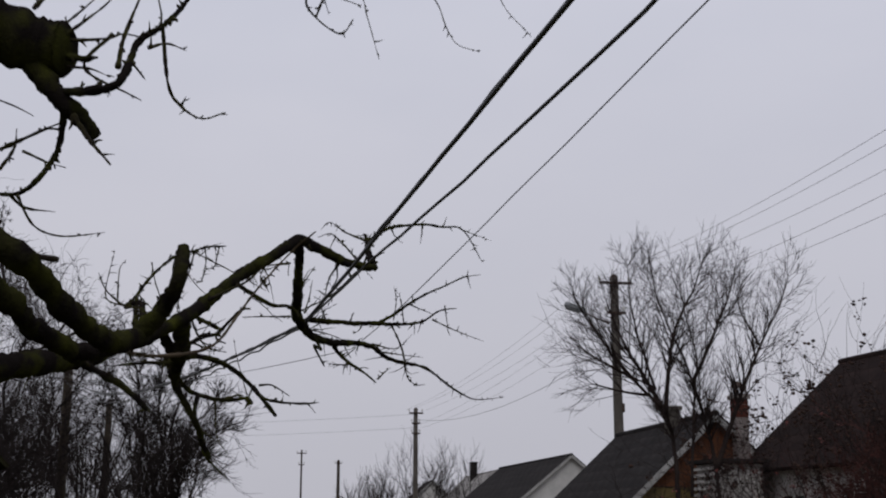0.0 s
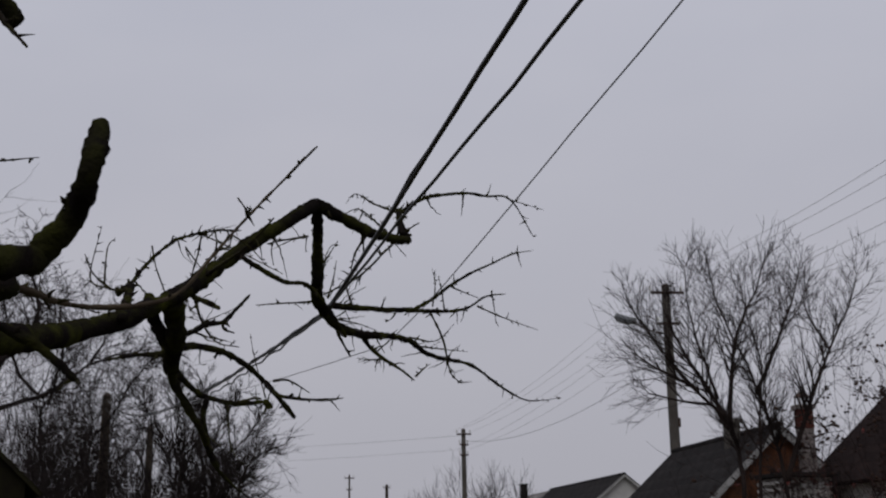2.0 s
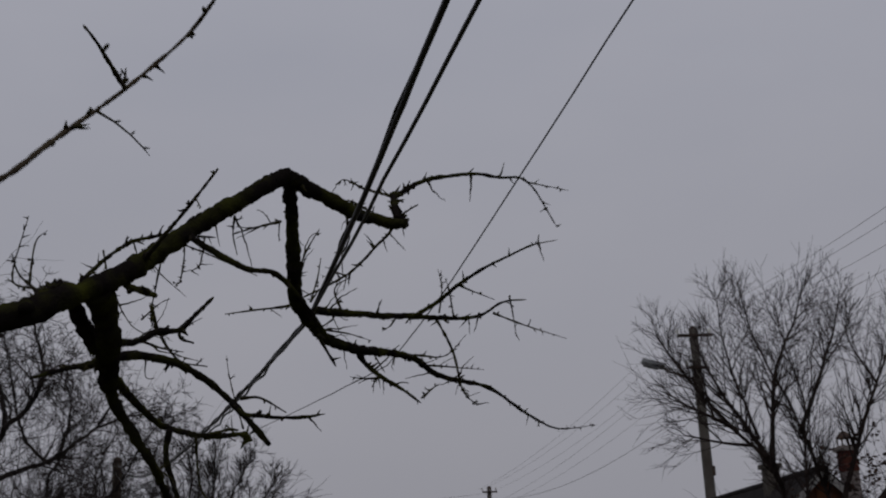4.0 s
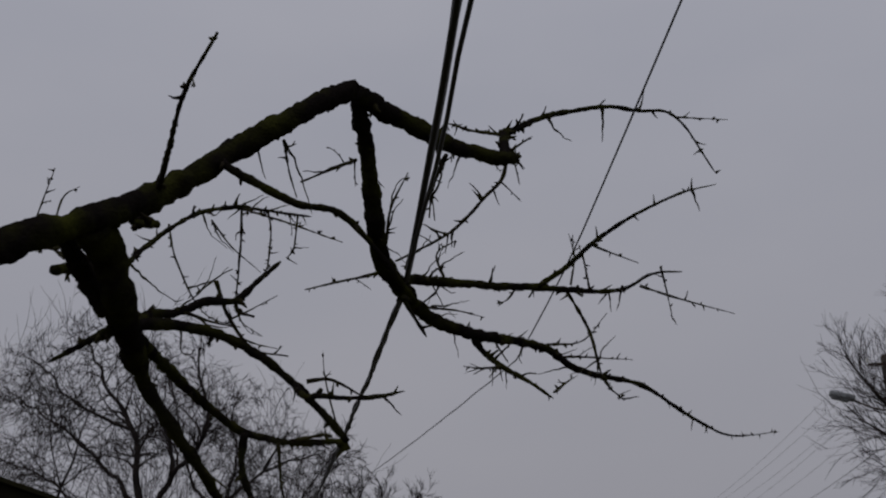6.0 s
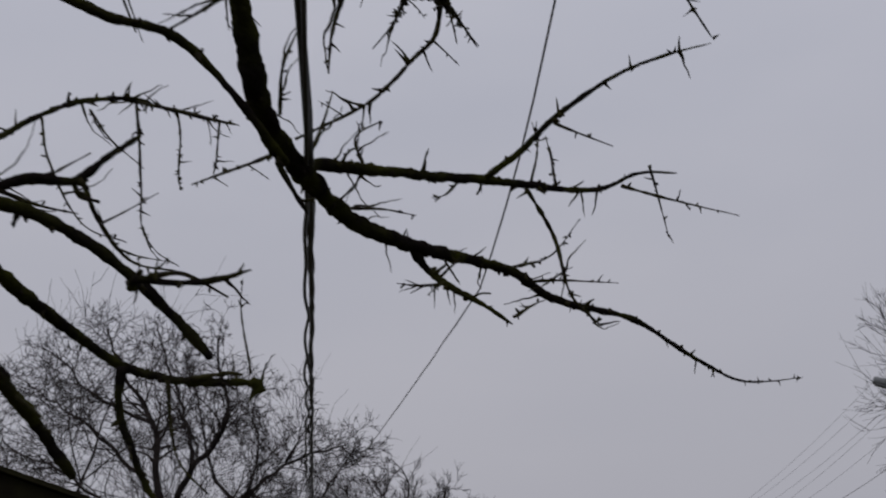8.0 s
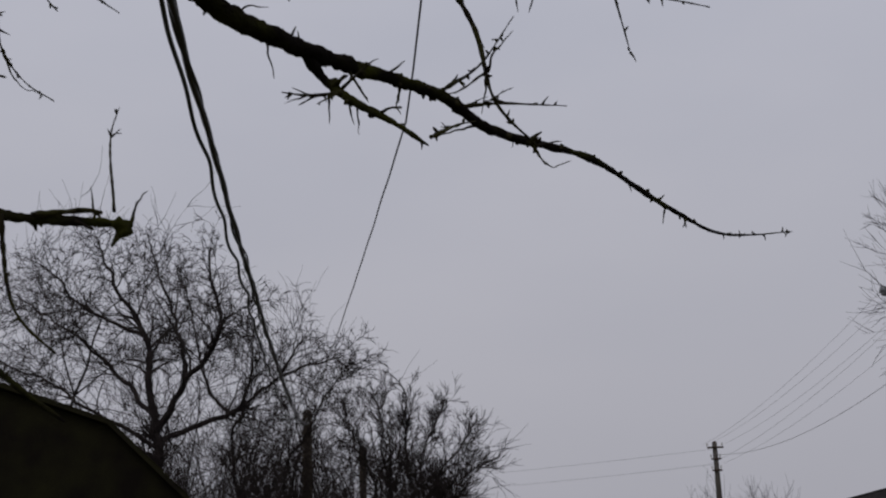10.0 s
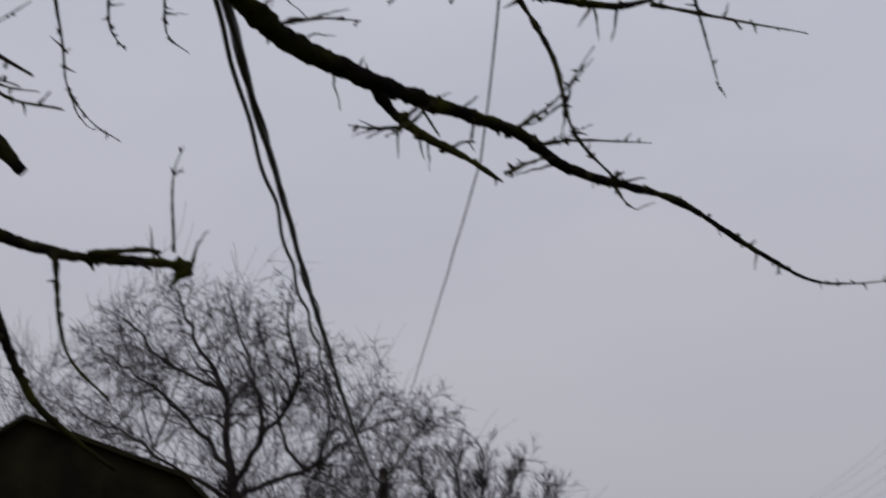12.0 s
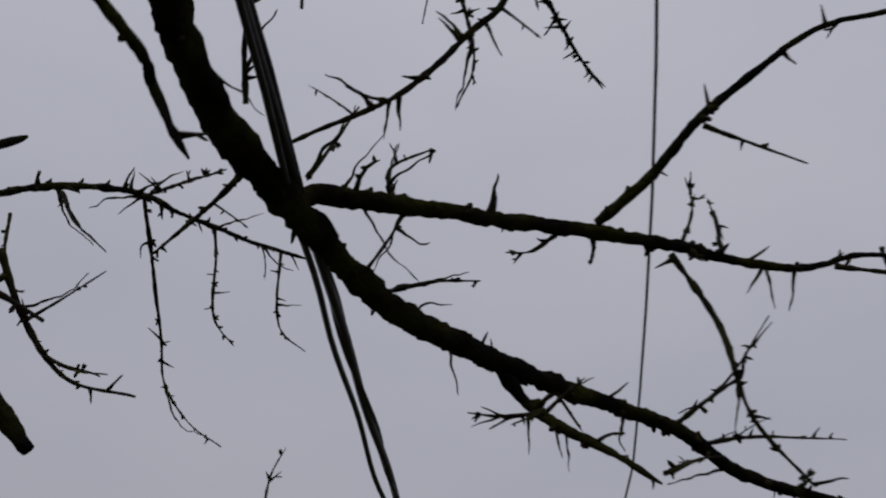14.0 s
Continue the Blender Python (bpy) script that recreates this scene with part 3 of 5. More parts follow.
limb("twig", 0.0056, 0.00225, 1.5, [(-0.988, 8.550, 2.965), (-0.899, 8.500, 3.011), (-0.863, 8.500, 3.075)])
limb("twig", 0.007, 0.0015, 1.2, [(-0.973, 8.650, 2.985), (-0.851, 8.600, 2.949), (-0.712, 8.550, 2.889)])
limb("twig", 0.0056, 0.0015, 2.5, [(-0.585, 8.650, 3.036), (-0.622, 8.600, 2.970), (-0.657, 8.550, 2.944)])
limb("twig", 0.0056, 0.0015, 2.2, [(-0.375, 8.870, 3.097), (-0.360, 8.950, 3.248), (-0.380, 9.000, 3.382)])
limb("twig", 0.0056, 0.0015, 2.2, [(-0.302, 8.950, 3.095), (-0.318, 9.000, 3.222), (-0.341, 9.050, 3.343)])
limb("twig", 0.0056, 0.0015, 1, [(-0.242, 8.570, 3.161), (-0.199, 8.600, 3.145), (-0.068, 8.700, 3.108)])
limb("twig", 0.0084, 0.003, 2, [(-0.533, 7.850, 3.278), (-0.826, 8.724, 3.720), (-0.971, 8.940, 3.758)])
limb("twig", 0.0126, 0.003, 2.2, [(-0.456, 7.889, 3.285), (-0.598, 8.824, 3.748), (-0.566, 8.973, 3.712)])
limb("twig", 0.007, 0.00225, 1.5, [(-1.896, 8.800, 3.607), (-1.580, 8.600, 3.422), (-1.278, 8.400, 3.230)])
limb("twig", 0.0056, 0.0015, 0.8, [(-1.934, 8.550, 3.460), (-1.811, 8.500, 3.300), (-1.675, 8.500, 3.168)])
limb("twig", 0.0112, 0.003, 1.6, [(-1.798, 8.300, 3.081), (-1.779, 8.400, 2.954), (-1.706, 8.500, 2.832), (-1.581, 8.600, 2.811)])
limb("twig", 0.0042, 0.0015, 1.2, [(-1.774, 8.400, 2.938), (-1.672, 8.400, 2.975), (-1.561, 8.400, 3.024)])
limb("twig", 0.0042, 0.0015, 1.2, [(-1.740, 8.450, 2.870), (-1.687, 8.500, 2.849), (-1.584, 8.500, 2.818)])
limb("twig", 0.007, 0.003, 2, [(-1.018, 7.720, 3.285), (-1.155, 7.800, 3.290), (-1.275, 7.850, 3.282)])
limb("twig", 0.0056, 0.00225, 0.8, [(-1.111, 7.200, 3.144), (-1.164, 7.400, 3.132), (-1.169, 7.500, 3.068)])
limb("twig", 0.007, 0.003, 1.8, [(-1.070, 8.200, 3.008), (-1.243, 8.300, 3.024), (-1.442, 8.400, 3.037)])
limb("twig", 0.007, 0.00225, 2.5, [(-1.010, 8.100, 3.088), (-0.962, 8.000, 3.199), (-0.879, 7.950, 3.313)])
limb("twig", 0.007, 0.00225, 1.8, [(-1.618, 7.600, 2.731), (-1.562, 7.700, 2.718), (-1.484, 7.800, 2.716)])
limb("twig", 0.0056, 0.00225, 1.2, [(-1.748, 8.000, 2.930), (-1.687, 8.100, 3.034), (-1.643, 8.100, 3.052)])
limb("twig", 0.0084, 0.00225, 1.5, [(-1.197, 7.700, 2.468), (-1.112, 7.720, 2.470), (-1.003, 7.750, 2.405)])

def thorn(r, points):
    """One stiff thorn or spur twig: a thick foot that runs out to a point."""
    line = spline(points, 0.007)
    n = len(line)
    long = sum((b - a).length for a, b in zip(line, line[1:]))
    for i in range(1, n):
        q = line[i] * 38
        line[i] = line[i] + Vector((noise.noise(q), noise.noise(q + Vector((5, 2, 8))), noise.noise(q + Vector((1, 9, 4))))) * min(0.006, long * 0.045)
    radii = []
    for i, q in enumerate(line):
        u = i / (n - 1)
        radii.append(r * (0.3 + 0.7 * (1 - u) ** 1.2 + 0.5 * math.exp(-u * 9)) * (1 + 0.3 * noise.noise(q * 90) + 1.1 * max(0.0, noise.noise(q * 47) - 0.15)) * (0.45 if i == n - 1 else 1))
    verts, faces = [], []
    tube(verts, faces, line, radii, 6)
    here = Vector(fruit_tree.location)
    return raw_part("thorn", [v - here for v in verts], faces, M_SPUR, fruit_tree)


thorn(0.0072, [(-0.685, 8.517, 3.014), (-0.662, 8.495, 3.052), (-0.646, 8.473, 3.088)])
thorn(0.006, [(-0.657, 8.539, 3.016), (-0.661, 8.544, 3.007), (-0.667, 8.550, 2.996)])
thorn(0.005, [(-0.254, 8.963, 3.081), (-0.229, 8.959, 3.093), (-0.199, 8.954, 3.106)])
thorn(0.005, [(-0.170, 9.076, 3.116), (-0.184, 9.105, 3.067), (-0.199, 9.124, 3.034)])
thorn(0.005, [(-0.223, 9.005, 3.092), (-0.246, 9.016, 3.069), (-0.276, 9.030, 3.041)])
thorn(0.004, [(-0.223, 9.005, 3.092), (-0.222, 9.030, 3.053), (-0.221, 9.059, 3.007)])
thorn(0.005, [(-0.516, 8.667, 3.037), (-0.518, 8.679, 3.019), (-0.521, 8.694, 2.998)])
thorn(0.0045, [(-0.863, 8.429, 3.067), (-0.863, 8.414, 3.085), (-0.812, 8.417, 3.112), (-0.759, 8.421, 3.139)])
thorn(0.0035, [(-0.880, 8.439, 3.112), (-0.862, 8.422, 3.141), (-0.841, 8.401, 3.177)])
thorn(0.0035, [(-0.924, 8.330, 3.004), (-0.868, 8.308, 3.067), (-0.817, 8.301, 3.106)])
thorn(0.005, [(-0.984, 8.300, 3.048), (-0.954, 8.285, 3.085), (-0.909, 8.277, 3.124), (-0.863, 8.263, 3.168)])
thorn(0.0065, [(-0.860, 8.878, 2.929), (-0.848, 8.872, 2.947), (-0.832, 8.864, 2.970)])
thorn(0.0035, [(-0.936, 8.702, 2.928), (-0.908, 8.695, 2.961), (-0.854, 8.721, 2.962)])
thorn(0.006, [(-0.704, 9.312, 2.986), (-0.673, 9.310, 3.006), (-0.635, 9.308, 3.030)])
thorn(0.0045, [(-0.533, 9.595, 2.968), (-0.488, 9.599, 2.979), (-0.434, 9.604, 2.992)])
thorn(0.005, [(-0.668, 9.386, 2.994), (-0.696, 9.410, 2.931), (-0.690, 9.428, 2.899)])
thorn(0.0045, [(-0.743, 8.892, 2.760), (-0.748, 8.908, 2.725), (-0.754, 8.928, 2.683)])
thorn(0.0045, [(-0.735, 9.034, 2.806), (-0.734, 9.051, 2.773), (-0.732, 9.073, 2.733)])
thorn(0.004, [(-0.709, 9.035, 2.785), (-0.712, 9.053, 2.747), (-0.716, 9.075, 2.700)])
thorn(0.0045, [(-0.718, 9.034, 2.792), (-0.722, 9.031, 2.793), (-0.728, 9.028, 2.796)])
thorn(0.004, [(-0.779, 8.884, 2.757), (-0.801, 8.881, 2.746), (-0.829, 8.877, 2.732)])
thorn(0.0035, [(-0.793, 8.880, 2.757), (-0.813, 8.867, 2.765), (-0.838, 8.850, 2.775)])
thorn(0.003, [(-0.806, 8.876, 2.758), (-0.833, 8.869, 2.748), (-0.865, 8.862, 2.735)])
thorn(0.0045, [(-0.309, 8.867, 2.874), (-0.302, 8.880, 2.854), (-0.293, 8.896, 2.830)])
thorn(0.004, [(-0.284, 8.861, 2.743), (-0.253, 8.842, 2.787), (-0.198, 8.823, 2.834)])
thorn(0.004, [(-0.284, 8.861, 2.743), (-0.340, 8.866, 2.713), (-0.410, 8.863, 2.689)])
thorn(0.0035, [(-0.282, 8.862, 2.725), (-0.295, 8.878, 2.688), (-0.312, 8.898, 2.643)])
thorn(0.0045, [(-0.222, 8.545, 3.179), (-0.221, 8.533, 3.193), (-0.220, 8.517, 3.211)])
thorn(0.005, [(-0.349, 8.593, 3.098), (-0.341, 8.600, 3.092), (-0.330, 8.608, 3.085)])
thorn(0.004, [(0.012, 8.518, 3.287), (0.018, 8.518, 3.287), (0.025, 8.518, 3.288)])
thorn(0.0055, [(-0.824, 8.263, 3.151), (-0.851, 8.222, 3.174), (-0.892, 8.177, 3.190)])
thorn(0.0055, [(-0.780, 8.279, 3.182), (-0.787, 8.299, 3.158), (-0.795, 8.324, 3.129)])
thorn(0.005, [(-0.739, 8.290, 3.220), (-0.754, 8.280, 3.221), (-0.772, 8.269, 3.223)])
thorn(0.0055, [(-0.659, 8.305, 3.310), (-0.670, 8.284, 3.323), (-0.689, 8.254, 3.342)])
thorn(0.0045, [(-0.614, 8.315, 3.358), (-0.607, 8.343, 3.334), (-0.599, 8.377, 3.306)])
thorn(0.005, [(-0.807, 8.674, 3.697), (-0.851, 8.722, 3.632), (-0.886, 8.764, 3.574)])
thorn(0.005, [(-0.575, 8.646, 3.667), (-0.592, 8.654, 3.654), (-0.614, 8.664, 3.637)])
thorn(0.0045, [(-0.601, 8.864, 3.762), (-0.618, 8.865, 3.756), (-0.639, 8.866, 3.748)])
thorn(0.005, [(-0.575, 8.646, 3.667), (-0.570, 8.642, 3.672), (-0.564, 8.638, 3.677)])
thorn(0.0055, [(-1.910, 8.738, 3.593), (-1.892, 8.729, 3.620), (-1.870, 8.718, 3.652)])
thorn(0.0042, [(-1.934, 8.550, 3.460), (-1.922, 8.626, 3.397), (-1.883, 8.706, 3.354)])
thorn(0.0045, [(-1.843, 8.767, 3.576), (-1.790, 8.772, 3.621), (-1.744, 8.786, 3.650)])
thorn(0.004, [(-1.737, 8.700, 3.515), (-1.752, 8.672, 3.528), (-1.771, 8.639, 3.544)])
thorn(0.0045, [(-1.896, 8.800, 3.607), (-1.924, 8.795, 3.584), (-1.959, 8.788, 3.555)])
thorn(0.0045, [(-1.896, 8.800, 3.607), (-1.964, 8.751, 3.588), (-2.015, 8.733, 3.553)])
thorn(0.0035, [(-0.997, 7.932, 3.019), (-0.950, 7.979, 3.014), (-0.917, 8.042, 2.981)])
thorn(0.0038, [(-1.882, 9.125, 3.717), (-1.805, 9.159, 3.750), (-1.749, 9.181, 3.772)])
thorn(0.0045, [(-1.939, 8.919, 3.541), (-1.961, 8.911, 3.527), (-1.971, 8.929, 3.496)])
thorn(0.004, [(-1.896, 9.191, 3.515), (-1.877, 9.204, 3.520), (-1.852, 9.219, 3.526)])
thorn(0.004, [(-1.875, 9.500, 3.648), (-1.843, 9.520, 3.651), (-1.804, 9.544, 3.656)])
thorn(0.0045, [(-2.060, 9.187, 3.384), (-2.071, 9.169, 3.395), (-2.084, 9.147, 3.408)])
thorn(0.0045, [(-2.066, 9.200, 3.376), (-2.055, 9.205, 3.381), (-2.042, 9.212, 3.387)])
thorn(0.004, [(-1.890, 9.049, 3.693), (-1.888, 9.062, 3.681), (-1.886, 9.078, 3.665)])
thorn(0.0042, [(-1.852, 9.342, 3.780), (-1.824, 9.396, 3.739), (-1.786, 9.437, 3.722)])
thorn(0.0042, [(-1.812, 9.451, 3.806), (-1.807, 9.471, 3.786), (-1.800, 9.495, 3.762)])
thorn(0.006, [(-0.957, 8.655, 2.934), (-0.966, 8.659, 2.922), (-0.976, 8.663, 2.907)])
thorn(0.005, [(-0.479, 9.670, 2.929), (-0.553, 9.660, 2.913), (-0.644, 9.648, 2.894)])
thorn(0.0045, [(-0.207, 9.167, 2.632), (-0.173, 9.169, 2.636), (-0.132, 9.172, 2.640)])
thorn(0.0035, [(-0.883, 8.496, 3.031), (-0.845, 8.538, 3.005), (-0.826, 8.545, 3.008)])
thorn(0.0035, [(-0.895, 8.349, 3.004), (-0.861, 8.439, 2.920), (-0.819, 8.491, 2.881)])
thorn(0.0035, [(-0.871, 8.499, 3.059), (-0.907, 8.517, 3.011), (-0.958, 8.533, 2.954)])
thorn(0.0065, [(-0.403, 8.400, 3.691), (-0.392, 8.391, 3.710), (-0.378, 8.380, 3.734)])
thorn(0.0055, [(-0.388, 8.411, 3.700), (-0.352, 8.440, 3.649), (-0.295, 8.469, 3.600)])
thorn(0.0065, [(-0.155, 8.474, 3.742), (-0.156, 8.503, 3.685), (-0.170, 8.540, 3.608)])
thorn(0.006, [(-0.171, 8.469, 3.740), (-0.154, 8.463, 3.753), (-0.133, 8.456, 3.768)])
thorn(0.0055, [(-0.001, 8.559, 3.742), (0.012, 8.542, 3.775), (0.029, 8.521, 3.816)])
thorn(0.004, [(0.183, 8.651, 3.730), (0.196, 8.646, 3.739), (0.212, 8.640, 3.749)])
thorn(0.0045, [(0.224, 8.781, 3.666), (0.245, 8.784, 3.658), (0.270, 8.787, 3.649)])
thorn(0.0045, [(0.298, 8.891, 3.556), (0.309, 8.888, 3.561), (0.323, 8.885, 3.566)])
thorn(0.006, [(-0.575, 8.266, 3.576), (-0.589, 8.256, 3.592), (-0.606, 8.244, 3.611)])
thorn(0.006, [(-0.540, 8.250, 3.580), (-0.524, 8.244, 3.597), (-0.505, 8.236, 3.618)])
thorn(0.005, [(-0.597, 8.942, 3.768), (-0.580, 8.955, 3.744), (-0.559, 8.972, 3.714)])
thorn(0.0055, [(-0.654, 8.305, 3.316), (-0.675, 8.287, 3.350), (-0.701, 8.269, 3.379)])
thorn(0.0045, [(-0.811, 8.500, 3.221), (-0.816, 8.504, 3.208), (-0.822, 8.509, 3.191)])
thorn(0.004, [(-0.798, 8.273, 3.168), (-0.807, 8.284, 3.134), (-0.816, 8.299, 3.092)])
thorn(0.0045, [(-0.805, 8.270, 3.164), (-0.839, 8.256, 3.181), (-0.882, 8.238, 3.202)])
thorn(0.0055, [(-0.222, 8.545, 3.179), (-0.223, 8.536, 3.202), (-0.224, 8.526, 3.230)])
thorn(0.005, [(0.023, 8.522, 3.293), (0.023, 8.515, 3.311), (0.023, 8.505, 3.334)])
thorn(0.006, [(0.180, 8.619, 3.380), (0.183, 8.610, 3.400), (0.188, 8.599, 3.425)])
thorn(0.0055, [(0.180, 8.619, 3.380), (0.192, 8.634, 3.341), (0.207, 8.653, 3.291)])
thorn(0.0045, [(-0.360, 8.955, 3.260), (-0.356, 8.951, 3.272), (-0.350, 8.947, 3.286)])
thorn(0.0045, [(-0.329, 9.025, 3.283), (-0.322, 9.036, 3.252), (-0.314, 9.050, 3.215)])
thorn(0.006, [(-0.843, 8.927, 2.934), (-0.843, 8.920, 2.956), (-0.843, 8.912, 2.982)])
thorn(0.0045, [(-0.963, 8.646, 2.982), (-0.886, 8.658, 2.992), (-0.792, 8.673, 3.004)])
thorn(0.0045, [(-0.894, 8.788, 2.925), (-0.889, 8.806, 2.867), (-0.882, 8.827, 2.797)])
thorn(0.004, [(-0.758, 9.180, 2.967), (-0.724, 9.182, 2.976), (-0.683, 9.185, 2.988)])
thorn(0.005, [(-0.675, 9.372, 2.993), (-0.679, 9.380, 2.962), (-0.684, 9.389, 2.924)])
thorn(0.0065, [(-0.713, 7.658, 3.309), (-0.702, 7.715, 3.198), (-0.740, 7.746, 3.112), (-0.745, 7.778, 3.036)])
thorn(0.005, [(-0.955, 7.670, 3.207), (-0.935, 7.686, 3.184), (-0.911, 7.706, 3.156)])
thorn(0.0045, [(-0.962, 8.000, 3.199), (-0.934, 7.974, 3.274), (-0.882, 7.969, 3.311)])
thorn(0.0045, [(-0.995, 8.065, 3.125), (-0.963, 8.044, 3.195), (-0.918, 8.034, 3.242)])
thorn(0.006, [(-1.902, 8.759, 3.602), (-1.895, 8.750, 3.627), (-1.886, 8.740, 3.658)])
thorn(0.005, [(-1.896, 8.781, 3.610), (-1.846, 8.790, 3.635), (-1.785, 8.802, 3.664)])
thorn(0.004, [(-1.994, 8.580, 3.518), (-1.974, 8.625, 3.435), (-1.909, 8.683, 3.366)])
thorn(0.0045, [(-2.102, 8.354, 3.323), (-2.097, 8.344, 3.351), (-2.091, 8.332, 3.386)])
thorn(0.004, [(-2.111, 8.332, 3.300), (-2.138, 8.314, 3.311), (-2.170, 8.291, 3.324)])
thorn(0.0045, [(-2.077, 8.644, 3.181), (-1.965, 8.680, 3.221), (-1.905, 8.684, 3.280)])
thorn(0.0035, [(-1.642, 7.580, 2.724), (-1.543, 7.596, 2.810), (-1.492, 7.578, 2.916)])
thorn(0.005, [(-2.151, 8.200, 3.168), (-2.016, 8.320, 3.035), (-1.961, 8.349, 3.027)])
thorn(0.0045, [(-1.587, 7.658, 2.723), (-1.554, 7.682, 2.696), (-1.484, 7.714, 2.695)])
thorn(0.004, [(-2.114, 9.307, 3.299), (-2.077, 9.360, 3.184), (-2.000, 9.403, 3.147)])
thorn(0.0045, [(-1.529, 7.396, 2.616), (-1.536, 7.419, 2.534), (-1.497, 7.440, 2.527)])
thorn(0.006, [(-1.241, 7.712, 2.459), (-1.245, 7.716, 2.435), (-1.251, 7.721, 2.405)])
thorn(0.0055, [(-0.996, 7.340, 2.322), (-0.991, 7.337, 2.344), (-0.984, 7.332, 2.370)])
thorn(0.005, [(-0.838, 7.365, 2.318), (-0.815, 7.377, 2.291), (-0.787, 7.392, 2.258)])
thorn(0.005, [(-1.549, 9.036, 2.515), (-1.552, 9.024, 2.564), (-1.556, 9.010, 2.624)])
thorn(0.0055, [(-1.502, 9.166, 2.539), (-1.478, 9.157, 2.604), (-1.446, 9.159, 2.645)])
thorn(0.004, [(0.090, 10.150, 2.715), (0.083, 10.156, 2.686), (0.074, 10.164, 2.650)])
thorn(0.0035, [(-0.030, 10.069, 2.797), (-0.025, 10.074, 2.779), (-0.020, 10.079, 2.758)])
thorn(0.0035, [(0.282, 10.367, 2.648), (0.283, 10.369, 2.637), (0.284, 10.372, 2.624)])
thorn(0.0045, [(-0.382, 9.765, 2.901), (-0.386, 9.769, 2.886), (-0.392, 9.773, 2.867)])
thorn(0.004, [(-0.150, 9.992, 2.873), (-0.157, 9.988, 2.885), (-0.166, 9.984, 2.900)])
thorn(0.0045, [(-0.150, 9.992, 2.873), (-0.147, 9.994, 2.867), (-0.144, 9.996, 2.859)])
thorn(0.0045, [(-0.331, 9.814, 2.893), (-0.276, 9.842, 2.807), (-0.197, 9.846, 2.822)])
thorn(0.0045, [(-0.676, 8.524, 3.015), (-0.668, 8.512, 3.048), (-0.658, 8.497, 3.089)])
thorn(0.0045, [(-1.177, 7.109, 3.114), (-1.171, 7.143, 3.066), (-1.164, 7.185, 3.008)])
thorn(0.0045, [(-1.111, 7.200, 3.144), (-1.085, 7.264, 3.067), (-1.064, 7.351, 2.939)])
thorn(0.0045, [(-1.041, 7.734, 3.286), (-1.126, 7.713, 3.257), (-1.221, 7.698, 3.206)])
thorn(0.004, [(-1.166, 7.805, 3.290), (-1.201, 7.789, 3.289), (-1.243, 7.769, 3.289)])

# ---- cables that the limb rests on, from the pole behind to the pole among the trees ----


def hung(name, label, a, b, sag, radius, mat, group, waver=0.0, n=60):
    """A cable from a to b that sags in the middle."""
    a, b = Vector(a), Vector(b)
    line = []
    for i in range(n + 1):
        u = i / n
        p = a.lerp(b, u)
        p.z -= 4 * sag * u * (1 - u)
        if waver:
            p += Vector((noise.noise(p * 0.9), 0, noise.noise(p * 0.9 + Vector((5, 5, 5))))) * waver * min(1, 8 * u * (1 - u))
        line.append(p)
    verts, faces = [], []
    tube(verts, faces, line, [radius] * len(line), 6)
    here = line[0]
    ob = raw_part(name, [v - here for v in verts], faces, mat)
    ob.location = here
    return tagged(ob, label, "cable", group)


FORK = (-0.985, 8.30, 2.975)
KINK = (-0.757, 9.73, 2.997)
POLE_C = (-12.25, 38.7)
POLE_B = (6.45, -15.0)


def strand(name, label, x, z, kink, b, sag_b, radius, waver, mat=M_CABLE):
    """A cable pressed down by the limb at kink: it comes from the pole behind, x and z by its way along y, and goes on to b."""
    kink, b = Vector(kink), Vector(b)
    line = []
    for i in range(70):
        y = -15.0 + (kink.y + 15.0) * i / 70
        line.append(Vector((x[0] + x[1] * y, y, z[0] + z[1] * y + z[2] * y * y)))
    end = Vector((x[0] + x[1] * kink.y, kink.y, z[0] + z[1] * kink.y + z[2] * kink.y ** 2))
    for p in line:
        u = max(0.0, (p.y - kink.y + 2.0) / 2.0)
        p += (kink - end) * u * u
    end = kink
    for i in range(361):
        u = i / 360
        p = end.lerp(b, u)
        p.z -= 4 * sag_b * u * (1 - u)
        line.append(p)
    for i, p in enumerate(line):
        line[i] = p + Vector((noise.noise(p * 1.7 + Vector((radius * 900, 0, 0))), 0, noise.noise(p * 1.7 + Vector((3, radius * 700, 9))))) * waver
    if waver > 0.005:
        # strands wound loosely round one another
        run = 0.0
        for i in range(70, len(line)):
            run += 0.09
            a = 6.283 * run / 0.8 + radius * 700
            line[i] = line[i] + Vector((math.cos(a), 0, math.sin(a))) * waver * 0.5 * min(1.0, run / 0.5)
    verts, faces = [], []
    tube(verts, faces, line, [radius] * len(line), 7)
    here = line[0].copy()
    ob = raw_part(name, [v - here for v in verts], faces, mat)
    ob.location = here
    return tagged(ob, label, "cable", "cables under the limb")


strand("overhead_cable", "thick black overhead cable pressed down by a limb", (1.688, -0.3204), (3.69, -0.0686, -0.0023), FORK, (-12.13, 38.6, 6.25), 0.55, 0.0115, 0.006)
strand("overhead_cable", "black overhead cable twisted beside a thicker one", (1.70, -0.3204), (3.715, -0.0686, -0.0023), FORK, (-12.2, 38.6, 6.3), 0.55, 0.007, 0.014)
strand("overhead_cable", "thin black overhead cable beside a thicker one", (1.686, -0.3204), (3.70, -0.0686, -0.0023), FORK, (-12.1, 38.6, 6.2), 0.5, 0.005, 0.012)
strand("overhead_cable", "black overhead cable hung a little apart", (1.6257, -0.3079), (3.3207, -0.0889, 0.0074), (-1.008, 8.32, 2.948), (-12.3, 38.6, 6.1), 0.62, 0.0075, 0.015)
